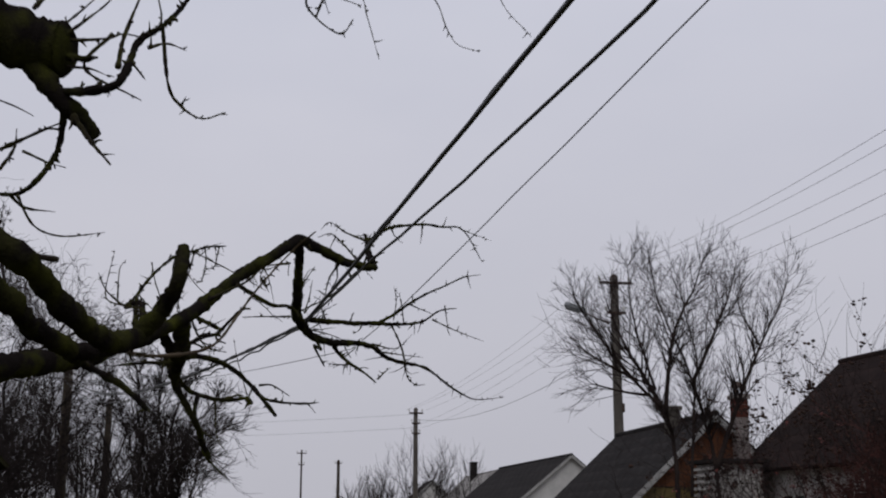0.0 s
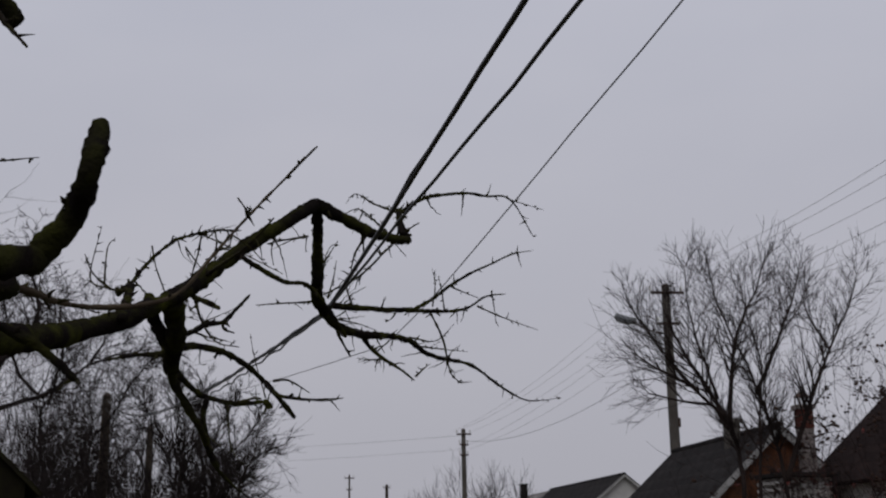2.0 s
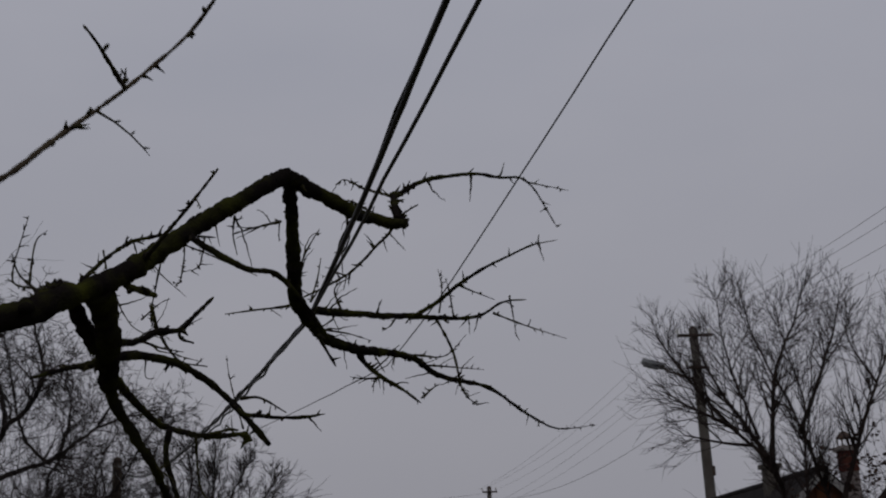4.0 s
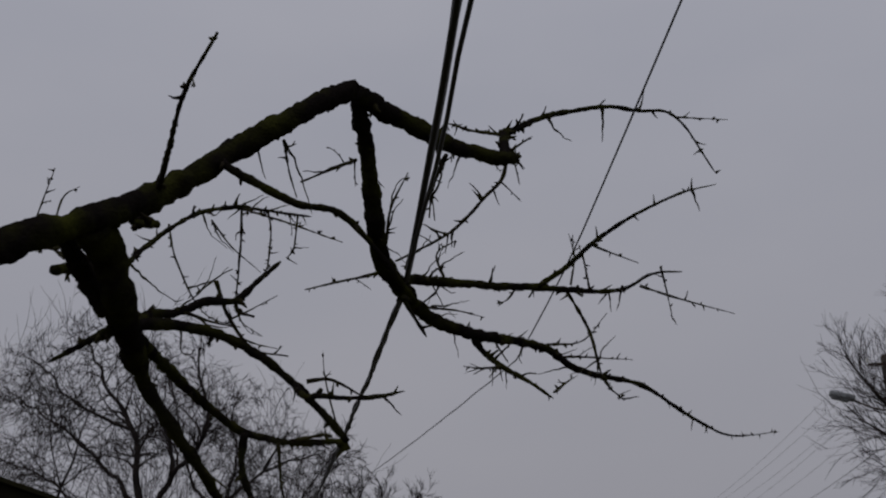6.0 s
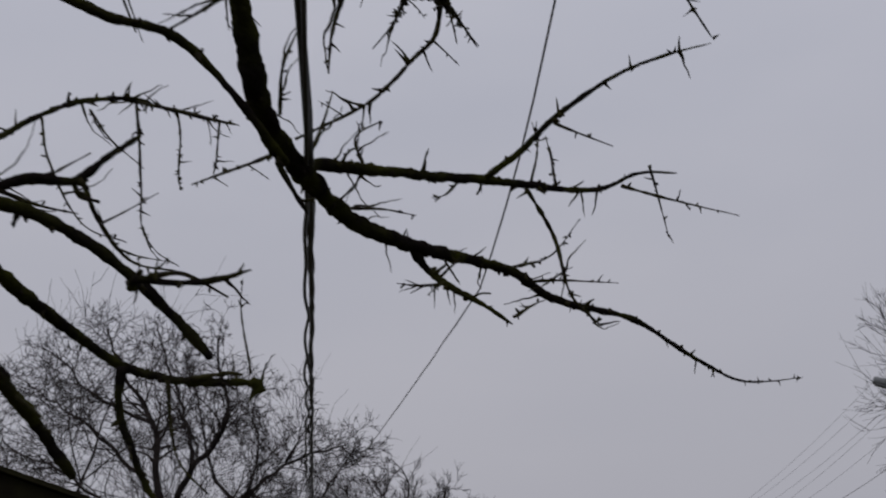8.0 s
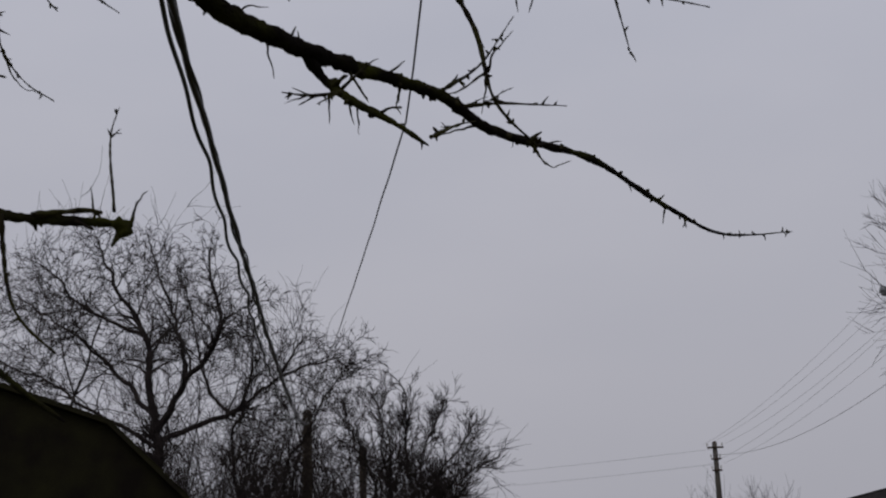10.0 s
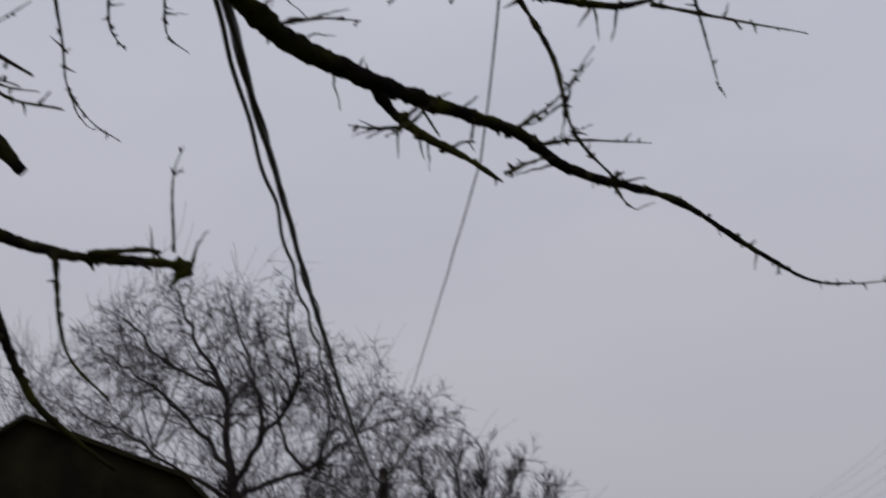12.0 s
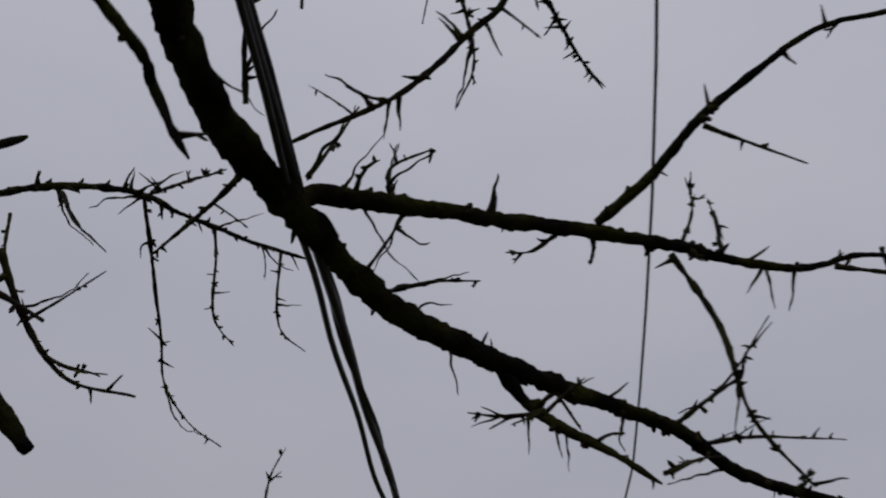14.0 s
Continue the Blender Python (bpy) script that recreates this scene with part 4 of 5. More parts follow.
strand("overhead_wire", "single thin dark overhead wire bent under a twig", (2.25, -0.302), (3.90, -0.0928, 0.0), KINK, (-12.5, 38.6, 6.35), 0.35, 0.0034, 0.004)


def utility_pole(at, height, r0, r1, mat, label, arms=1, arm_len=1.5, turn=0.0, lean=(0, 0), group="utility poles"):
    """A tapered pole with crossarms, braces and insulators; its top may lean."""
    pole = thing("utility_pole", at, label, "utility pole", group)
    line = [Vector((lean[0] * u, lean[1] * u, height * u)) for u in (0, 0.25, 0.5, 0.75, 1)]
    v, f = [], []
    tube(v, f, line, [r0 + (r1 - r0) * i / 4 for i in range(5)], 12)
    raw_part("shaft", v, f, mat, pole)
    bm = bmesh.new()
    cone(bm, (lean[0], lean[1], height - 0.01), (lean[0], lean[1], height + 0.09), r1 * 1.08, r1 * 0.5, 12)
    part("cap", bm, M_IRON, pole)
    d = Vector((math.cos(turn), math.sin(turn), 0))
    for k in range(arms):
        z = height - 0.25 - (1.05 if arms < 3 else 0.6) * k
        c = Vector((lean[0], lean[1], 0)) * (z / height) + Vector((0, 0, z))
        w = arm_len * (1 if k == 0 else 0.6)
        bm = bmesh.new()
        box(bm, 0, -r1 - 0.04, 0, w, 0.08, 0.09, 0.008, Matrix.Translation(c) @ Matrix.Rotation(turn, 4, "Z"))
        arm = part("crossarm", bm, M_IRON, pole)
        for s in (-0.46, 0.46):
            bm = bmesh.new()
            q = c + d * w * s
            cone(bm, q + Vector((0, 0, 0.03)), q + Vector((0, 0, 0.16)), 0.012, 0.012, 6)
            cone(bm, q + Vector((0, 0, 0.12)), q + Vector((0, 0, 0.2)), 0.055, 0.045, 10)
            cone(bm, q + Vector((0, 0, 0.2)), q + Vector((0, 0, 0.26)), 0.04, 0.03, 10)
            part("insulator", bm, M_PORCELAIN, arm)
    return pole


POLE_A = (5.96, 40.5)
lamp_pole = utility_pole((*POLE_A, 0), 9.95, 0.19, 0.14, M_CONCRETE, "grey concrete street pole with crossarms and a street lamp", 2, 1.15, 0.15)
v, f = [], []
tube(v, f, spline([(-0.1, 0, 8.35), (-0.5, -0.1, 8.4), (-1.0, -0.2, 8.62), (-1.15, -0.25, 8.72)], 0.1), [0.03] * 40, 8)
raw_part("lamp_arm", v, f, M_IRON, lamp_pole)
bm = bmesh.new()
hd = Matrix.Translation((-1.42, -0.3, 8.82)) @ Matrix.Rotation(radians(18), 4, "Y")
box(bm, 0, 0, 0, 0.75, 0.28, 0.2, 0.07, hd)
box(bm, -0.05, 0, -0.11, 0.5, 0.2, 0.08, 0.03, hd)
part("lamp_head", bm, M_LAMP, lamp_pole, "grey metal street lamp head")
bm = bmesh.new()
box(bm, 0.17, 0, 5.4, 0.1, 0.2, 0.3, 0.02)
part("bracket", bm, M_IRON, lamp_pole)

utility_pole((-1.63, 71.1, 0), 8.2, 0.17, 0.13, M_CONCRETE, "dark concrete street pole with crossarms, farther down the street", 3, 0.85, 0.2)
utility_pole((-13.3, 113, 0), 8.2, 0.1, 0.08, M_POLEWOOD, "thin far pole with two crossarms", 2, 0.9, 0.1)
utility_pole((-11.3, 130, 0), 8.1, 0.2, 0.16, M_POLEWOOD, "far dark pole beside bare trees", 1, 0.8, 0.1)
utility_pole((*POLE_C, 0), 6.45, 0.17, 0.14, M_POLEWOOD, "dark wooden pole among the bare trees", 0)
utility_pole((-12.45, 44.4, 0), 6.0, 0.15, 0.12, M_POLEWOOD, "dark wooden pole standing behind bare trees", 0)
utility_pole((*POLE_B, 0), 6.3, 0.17, 0.13, M_POLEWOOD, "wooden pole that carries the black cables", 0)
utility_pole((12.4, -1.0, 0), 9.95, 0.19, 0.14, M_CONCRETE, "grey concrete street pole with crossarms", 2, 1.5, 0.15)
utility_pole((-30.0, 78.0, 0), 8.0, 0.16, 0.12, M_POLEWOOD, "dark wooden pole behind the bare trees", 1, 1.2, 1.2)

# line wires along the street
dx, dy = math.cos(0.15), math.sin(0.15)
for off, z in ((-0.69, 9.9), (0.05, 10.05), (0.69, 9.9), (-0.42, 8.85), (0.42, 8.85)):
    hung("line_wire", "thin grey line wire strung along the street poles", (POLE_A[0] + dx * off, POLE_A[1] + dy * off, z),
         (12.4 + dx * off, -1.0 + dy * off, z), 1.15, 0.005, M_WIRE, "street line wires")
    hung("line_wire", "thin grey line wire strung along the street poles", (POLE_A[0] + dx * off, POLE_A[1] + dy * off, z),
         (-1.63 + 0.85 * off, 71.1, z - 1.75), 0.5, 0.005, M_WIRE, "street line wires")
for z in (7.9, 7.1):
    hung("line_wire", "thin line wire strung across to the trees", (-1.63, 71.1, z), (-30.0, 78.0, z - 0.15), 0.25, 0.006, M_WIRE, "street line wires")
hung("service_cable", "thin dark service cable between the street poles", (POLE_A[0], POLE_A[1], 7.6), (-1.63, 71.1, 7.6), 0.9, 0.009, M_WIRE, "street line wires")

# ---- bare trees and shrubs ----


def grow(verts, faces, start, way, length, r, depth, rnd, spread, lift, kids, least=0.004, wander=0.16):
    """One wandering branch and, from it, the smaller ones."""
    n = 6
    p, d = start.copy(), way.normalized()
    line, radii = [p.copy()], [r]
    for i in range(n):
        d = (d + Vector((rnd.gauss(0, 1), rnd.gauss(0, 1), rnd.gauss(0, 1))) * wander + Vector((0, 0, lift))).normalized()
        p = p + d * length / n
        line.append(p.copy())
        radii.append(max(least * 0.5, r * (1 - 0.7 * (i + 1) / n)))
    tube(verts, faces, line, radii, 6 if r > 0.03 else (4 if r > 0.012 else 3), cap=False)
    if depth <= 0:
        return
    for k in range(kids):
        u = rnd.uniform(0.25, 1.0)
        i = min(n, max(1, round(u * n)))
        q = line[i]
        d0 = (line[i] - line[i - 1]).normalized()
        o = Matrix.Rotation(rnd.uniform(0, 6.283), 3, d0) @ d0.orthogonal().normalized()
        grow(verts, faces, q, d0 + o * spread * rnd.uniform(0.5, 1.3), length * rnd.uniform(0.45, 0.85), max(least, radii[i] * rnd.uniform(0.55, 0.85)),
             depth - 1, rnd, spread, lift, kids, least, wander)


def bare_tree(name, at, height, trunks, label, seed, mat, depth=4, kids=4, spread=0.75, lift=0.05, r=0.16, fan=0.35, group="bare trees", least=0.011):
    rnd = random.Random(seed)
    tree = thing(name, at, label, "tree" if height > 4 else "shrub", group)
    for k in range(trunks):
        a = 6.283 * k / trunks + rnd.uniform(-0.4, 0.4)
        f = fan * (0.25 if trunks == 1 else 1)
        way = Vector((math.cos(a) * f, math.sin(a) * f, 1))
        v, fc = [], []
        bole = [Vector((math.cos(a), math.sin(a), 0)) * 0.12 * (trunks > 1)]
        d = way.normalized()
        for i in range(6):
            d = (d + Vector((rnd.gauss(0, 0.07), rnd.gauss(0, 0.07), 0.03))).normalized()
            bole.append(bole[-1] + d * height * 0.45 / 6)
        rr = [r * (1.25 if i == 0 else 1 - 0.09 * i) for i in range(7)]
        tube(v, fc, bole, rr, 10, 0.08)
        raw_part("trunk", v, fc, mat, tree)
        v, fc = [], []
        for j in range(9):
            i = rnd.randint(2, 6)
            b = rnd.uniform(0, 6.283)
            w = Vector((math.cos(b) * spread, math.sin(b) * spread, rnd.uniform(0.35, 1.1)))
            grow(v, fc, bole[i], w, height * rnd.uniform(0.32, 0.5), rr[i] * 0.55, depth - 1, rnd, spread, lift, kids, least)
        grow(v, fc, bole[6], d, height * 0.5, rr[6] * 0.8, depth - 1, rnd, spread, lift, kids + 1, least)
        raw_part("crown", v, fc, mat, tree, smooth=False)
    return tree


bare_tree("bare_tree", (-17.5, 43.0, 0), 9.0, 2, "tall bare tree standing behind others", 15, M_FARBARK, 4, 4, 0.8, 0.04, 0.16, least=0.009)
bare_tree("bare_tree", (-15.5, 47.0, 0), 7.2, 3, "bare thicket of upright stems behind other trees", 18, M_FARBARK, 3, 5, 0.6, 0.06, 0.08, least=0.0085)
bare_tree("bare_tree", (-17.0, 46.0, 0), 6.5, 3, "low bare thicket behind a pole", 26, M_FARBARK, 4, 4, 0.8, 0.02, 0.08, least=0.0085)
bare_tree("bare_thicket", (-12.8, 33.0, 0), 4.6, 4, "low dense bare thicket beside a wide tree", 27, M_FARBARK, 4, 3, 0.9, 0.02, 0.07, 0.6, least=0.008)
bare_tree("bare_thicket", (-16.8, 35.5, 0), 5.0, 4, "dense low bare thicket by a dark roof", 28, M_FARBARK, 4, 3, 0.9, 0.02, 0.07, 0.6, least=0.008)
bare_tree("bare_thicket", (-14.4, 33.0, 0), 7.6, 3, "bare thicket of leaning stems behind a dark roof", 34, M_FARBARK, 4, 3, 0.9, 0.02, 0.07, 0.4, least=0.0085)
bare_tree("bare_tree", (-21.5, 34.0, 0), 9.0, 1, "bare tree beside a brown roof", 16, M_FARBARK, 4, 4, 1.0, 0.01, 0.18, least=0.009)


def arching_thicket(at, height, spread, stems, seed, label, least=0.008):
    """Long slender stems that rise from one stool, lean out and droop at their ends, each with a few fine side shoots."""
    rnd = random.Random(seed)
    bush = thing("bare_thicket", at, label, "shrub", "bare trees")
    rest_v, rest_f = [], []
    for k in range(stems):
        a = 6.283 * (k * 0.618 + rnd.uniform(-0.1, 0.1))
        out = spread * math.sqrt(rnd.uniform(0.02, 1.0))
        top = height * (1.05 - 0.45 * (out / spread) ** 2) * rnd.uniform(0.8, 1.0)
        d = Vector((math.cos(a), math.sin(a), 0))
        droop = rnd.uniform(0.0, 0.35) * out / spread
        line = spline([d * 0.15 * rnd.random(), d * out * 0.22 + Vector((0, 0, top * 0.45)), d * out * 0.6 + Vector((0, 0, top * 0.86)),
                       d * out * 0.86 + Vector((0, 0, top)), d * out * 1.1 + Vector((0, 0, top * (1.03 - droop)))], 0.25)
        line = [q + Vector((noise.noise(q * 1.1 + Vector((k, 0, 0))), noise.noise(q * 1.1 + Vector((0, k, 5))), 0)) * 0.16 * min(1, i / 3) for i, q in enumerate(line)]
        n = len(line)
        radii = [0.03 * (1 - i / n) ** 0.8 + least for i in range(n)]
        verts, faces = [], []
        tube(verts, faces, line, radii, 5)
        raw_part("stem", verts, faces, M_FARBARK, bush)
        for j in range(7):
            i = rnd.randrange(n // 4, n - 1)
            w = (line[i + 1] - line[i - 1]).normalized()
            o = Matrix.Rotation(rnd.uniform(0, 6.283), 3, w) @ w.orthogonal().normalized()
            grow(rest_v, rest_f, line[i], w + o * rnd.uniform(0.35, 0.8), rnd.uniform(0.6, 1.5), least * 1.3, 2, rnd, 0.55, 0.0, 2, least, 0.1)
    tagged(raw_part("twig_growth", rest_v, rest_f, M_FARBARK, bush, smooth=False), kind="stuff")
    return bush


arching_thicket((-9.4, 37.2, 0), 5.6, 3.2, 26, 61, "dense bare thicket of arching stems beside a shrub")
arching_thicket((-12.2, 41.6, 0), 6.6, 3.6, 26, 62, "bare thicket of long arching stems around a pole")
arching_thicket((-15.4, 40.2, 0), 6.8, 3.4, 24, 63, "bare thicket of leaning stems behind a wide tree")
bare_tree("bare_tree", (-18.0, 34.6, 0), 10.0, 1, "bare tree with a spreading twiggy crown by a dark roof", 65, M_FARBARK, 4, 4, 1.0, 0.02, 0.17, least=0.0095)
for x, y, h, s in ((-4.2, 92, 5.0, 21), (-1.6, 95, 6.4, 22), (1.0, 99, 6.4, 23), (-6.2, 98, 4.4, 24), (-8.6, 120, 4.4, 25)):
    bare_tree("bare_tree", (x, y, 0), h, 2, "thin bare tree far down the street", s, M_FARBARK, 3, 4, 0.45, 0.12, 0.1, 0.25, "far bare trees", 0.016)


def stemmed_tree(name, at, label, seed, mat, stems, reach, depth, kids, spread, lift, least, wander, per_metre, clear, bend):
    """A bare tree built up from its own stems, each with the twigs that leave it."""
    rnd = random.Random(seed)
    tree = thing(name, at, label, "tree", "bare trees")
    here = Vector(at)
    for r0, r1, points in stems:
        line = spline(points, 0.15)
        n = len(line)
        for i, q in enumerate(line):
            line[i] = q + Vector((noise.noise(q * 2), noise.noise(q * 2 + Vector((9, 1, 4))), noise.noise(q * 2 + Vector((4, 4, 4))))) * bend * min(1, i / 4)
        radii = [r0 + (r1 - r0) * i / (n - 1) for i in range(n)]
        v, fc = [], []
        tube(v, fc, line, radii, 8, 0.08)
        ob = raw_part("stem", [q - here for q in v], fc, mat, tree)
        v, fc = [], []
        long = sum((b - a).length for a, b in zip(line, line[1:]))
        for k in range(int(long * per_metre)):
            i = rnd.randrange(max(1, n // 4), n)
            if line[i].z < clear:
                continue
            d = (line[i] - line[i - 1]).normalized()
            o = Matrix.Rotation(rnd.uniform(0, 6.283), 3, d) @ d.orthogonal().normalized()
            grow(v, fc, line[i], d + o * rnd.uniform(0.4, 1.1), reach * rnd.uniform(0.4, 1.0) * (1.2 - 0.8 * i / n), max(least * 1.5, radii[i] * 0.5), depth, rnd, spread, lift, kids, least, wander)
        if v:
            tagged(raw_part("twig_growth", [q - here for q in v], fc, mat, ob, smooth=False), kind="stuff")
    return tree


# the vase-shaped tree by the street pole
stemmed_tree("yard_tree", (4.6, 23.3, 0), "bare vase-shaped fruit tree with many fine upright twigs", 31, M_DARKBARK, [
    (0.075, 0.014, [(4.41, 23.30, -1.71), (4.53, 23.30, 2.08), (4.35, 23.20, 3.58), (3.71, 23.10, 4.34), (3.00, 23.00, 5.22), (2.55, 22.80, 5.91)]),
    (0.05, 0.008, [(4.35, 23.20, 3.58), (4.07, 23.30, 4.25), (3.57, 23.50, 5.18), (3.30, 23.80, 6.16)]),
    (0.05, 0.008, [(4.33, 23.20, 3.64), (4.55, 23.30, 5.15), (5.05, 23.40, 6.20), (5.33, 23.50, 6.86)]),
    (0.068, 0.008, [(5.18, 23.60, -1.76), (5.38, 23.60, 2.08), (5.16, 23.60, 3.62), (4.85, 23.50, 4.61), (4.36, 23.60, 5.95), (4.24, 23.80, 6.99)]),
    (0.042, 0.007, [(4.94, 23.50, 4.28), (5.40, 23.60, 5.20), (5.87, 23.90, 6.18), (6.07, 24.00, 6.85)]),
    (0.055, 0.007, [(5.38, 23.60, 2.63), (5.73, 23.40, 3.71), (6.32, 23.20, 5.14), (6.67, 23.20, 5.76), (6.90, 23.20, 6.39)]),
    (0.026, 0.005, [(6.25, 23.20, 5.00), (5.95, 23.20, 5.59), (5.81, 23.20, 6.16)]),
    (0.036, 0.006, [(4.82, 23.40, 2.08), (4.92, 23.40, 3.60), (5.03, 23.40, 4.83), (4.82, 23.30, 5.60), (4.70, 23.30, 6.52)]),
    (0.03, 0.006, [(4.16, 23.20, 4.13), (3.83, 23.00, 5.10), (3.67, 22.90, 5.87), (3.63, 22.80, 6.53)]),
    (0.035, 0.012, [(3.71, 23.10, 4.34), (3.15, 23.00, 4.64), (2.60, 22.90, 4.96)]),
    (0.03, 0.012, [(4.02, 23.10, 4.01), (3.34, 22.90, 4.08), (2.84, 22.80, 4.20)]),
], 1.25, 2, 3, 0.6, 0.03, 0.0042, 0.05, 13.0, 3.0, 0.03)

# the wide tree and the shrub on the far left of the path
stemmed_tree("wide_tree", (-14.2, 34.2, 0), "wide bare tree with winding dark limbs and a twiggy crown", 32, M_FARBARK, [
    (0.163, 0.114, [(-14.20, 34.20, 0.00), (-14.59, 34.20, 3.65), (-14.62, 34.20, 4.78), (-14.71, 34.20, 5.51)]),
    (0.116, 0.024, [(-14.71, 34.20, 5.51), (-14.93, 34.20, 6.91), (-15.34, 34.50, 8.23), (-16.04, 34.70, 9.29), (-16.75, 34.80, 10.38), (-17.18, 35.00, 11.31)]),
    (0.102, 0.024, [(-14.68, 34.20, 5.60), (-13.71, 33.90, 6.80), (-12.85, 33.70, 7.70), (-12.75, 33.60, 8.72), (-12.91, 33.40, 9.61), (-12.79, 33.30, 10.11)]),
    (0.082, 0.018, [(-14.51, 34.20, 5.35), (-12.75, 34.70, 6.03), (-11.57, 35.00, 6.89), (-10.64, 35.20, 7.20), (-9.91, 35.40, 7.41)]),
    (0.075, 0.018, [(-14.82, 34.20, 6.00), (-16.85, 35.00, 7.82), (-18.58, 35.40, 9.03), (-20.15, 35.70, 10.10)]),
    (0.068, 0.018, [(-13.71, 33.90, 6.80), (-14.52, 34.80, 8.52), (-15.28, 35.20, 9.98), (-15.68, 35.40, 11.07)]),
    (0.048, 0.015, [(-11.57, 35.00, 6.96), (-11.32, 35.30, 7.68), (-11.15, 35.50, 7.93)]),
    (0.061, 0.018, [(-15.34, 34.50, 8.23), (-16.43, 33.60, 8.79), (-17.26, 33.20, 9.73), (-17.68, 33.00, 10.20)]),
    (0.075, 0.018, [(-12.00, 35.50, 0.00), (-12.99, 35.20, 4.48), (-12.76, 35.20, 6.26), (-12.57, 35.40, 7.50), (-12.74, 35.40, 8.46), (-12.56, 35.50, 9.10)]),
    (0.061, 0.018, [(-11.00, 36.00, 0.00), (-11.76, 35.70, 4.14), (-11.10, 35.70, 5.43), (-10.31, 35.80, 6.75), (-9.81, 35.80, 7.32)]),
    (0.061, 0.018, [(-14.63, 34.20, 5.10), (-16.07, 33.20, 6.12), (-17.22, 32.60, 6.87), (-18.33, 32.20, 7.50)]),
    (0.054, 0.018, [(-13.00, 35.20, 5.97), (-14.32, 36.20, 7.15), (-14.69, 36.20, 8.81), (-15.08, 36.20, 10.19)]),
], 2.0, 3, 3, 0.8, 0.0, 0.0092, 0.2, 4.6, 1.8, 0.12)
stemmed_tree("bare_shrub", (-8.3, 38.0, 0), "dense bare shrub with fanned thin stems", 33, M_FARBARK, [
    (0.06, 0.02, [(-8.30, 38.00, 0.00), (-9.63, 38.00, 4.46), (-9.74, 38.00, 6.05), (-10.09, 38.00, 6.80)]),
    (0.06, 0.02, [(-8.30, 38.00, 0.00), (-9.06, 38.30, 4.45), (-9.08, 38.30, 6.03), (-9.29, 38.40, 7.00)]),
    (0.06, 0.02, [(-8.30, 38.00, 0.00), (-8.56, 37.70, 4.37), (-8.09, 37.70, 5.73), (-7.80, 37.60, 6.24)]),
    (0.05, 0.02, [(-8.30, 38.00, 0.00), (-8.22, 38.20, 4.08), (-7.52, 38.20, 5.11), (-7.17, 38.20, 5.64)]),
    (0.05, 0.02, [(-8.30, 38.00, 0.00), (-9.97, 38.00, 4.18), (-10.60, 38.00, 5.48), (-10.83, 38.00, 6.46)]),
    (0.05, 0.02, [(-8.30, 38.00, 0.00), (-7.58, 37.50, 3.69), (-6.75, 37.50, 4.54), (-6.35, 37.50, 4.69)]),
], 1.3, 2, 4, 0.65, 0.03, 0.0085, 0.12, 11.0, 1.0, 0.12)

# the berry bushes in front of the white house


def berry_bush(at, height, seed, mat, label, blob, count):
    rnd = random.Random(seed)
    bush = thing("berry_bush", at, label, "shrub", "berry bushes")
    tips = []
    for k in range(6):
        a = rnd.uniform(0, 6.283)
        v, fc = [], []
        way = Vector((math.cos(a) * 0.45, math.sin(a) * 0.45, 1))
        grow(v, fc, Vector((math.cos(a) * 0.1, math.sin(a) * 0.1, 0)), way, height * 0.6, 0.035, 3, rnd, 0.8, 0.02, 4, 0.006)
        tips += [v[i] for i in range(0, len(v), 5) if v[i].z > height * 0.4]
        raw_part("stem", v, fc, M_DARKBARK, bush, smooth=False)
    bm = bmesh.new()
    for q in rnd.sample(tips, min(count, len(tips))):
        for j in range(rnd.randint(3, 6)):
            o = q + Vector((rnd.gauss(0, 1), rnd.gauss(0, 1), rnd.gauss(0, 1) - 0.5)) * blob
            bmesh.ops.create_icosphere(bm, subdivisions=1, radius=blob * rnd.uniform(0.4, 0.8), matrix=Matrix.Translation(o) @ Matrix.Diagonal((1, 1, rnd.uniform(0.4, 1), 1)))
    ob = part("berry_growth", bm, mat, bush)
    tagged(ob, kind="stuff")
    return bush


berry_bush((7.6, 21.5, 0), 4.6, 41, M_BERRY, "bare shrub with clusters of red berries", 0.025, 34)
berry_bush((5.3, 22.4, 0), 3.6, 42, M_BERRY, "bare shrub with a few red berries beside a tree", 0.025, 22)
berry_bush((9.2, 24.3, 0), 5.5, 43, M_DRYLEAF, "tall shrub with dark dried clusters by the white house", 0.06, 190)
berry_bush((7.7, 24.6, 0), 4.7, 44, M_DRYLEAF, "shrub with dark dried leaves by the white house", 0.055, 150)

# bare reddish shrubs along the wall of the white house
for x, y, h, seed in ((8.3, 21.0, 3.3, 51), (9.6, 21.8, 3.6, 52), (10.9, 21.6, 3.5, 53), (7.2, 22.6, 3.0, 54)):
    bare_tree("bare_shrub", (x, y, 0), h, 4, "bare shrub of fine reddish twigs before a white wall", seed, M_REDTWIG, 3, 4, 0.7, 0.05, 0.022, 0.45, "reddish shrubs", 0.0045)

# ---- houses ----


def stack(bm, cx, cy, steps):
    """A square shaft in one skin, from (height, width) steps."""
    rings = [[bm.verts.new((cx + sx * w / 2, cy + sy * w / 2, z)) for sx, sy in ((-1, -1), (1, -1), (1, 1), (-1, 1))] for z, w in steps]
    for lo, hi in zip(rings, rings[1:]):
        for k in range(4):
            bm.faces.new((lo[k], lo[(k + 1) % 4], hi[(k + 1) % 4], hi[k]))
    bm.faces.new(list(reversed(rings[0])))
    bm.faces.new(rings[-1])


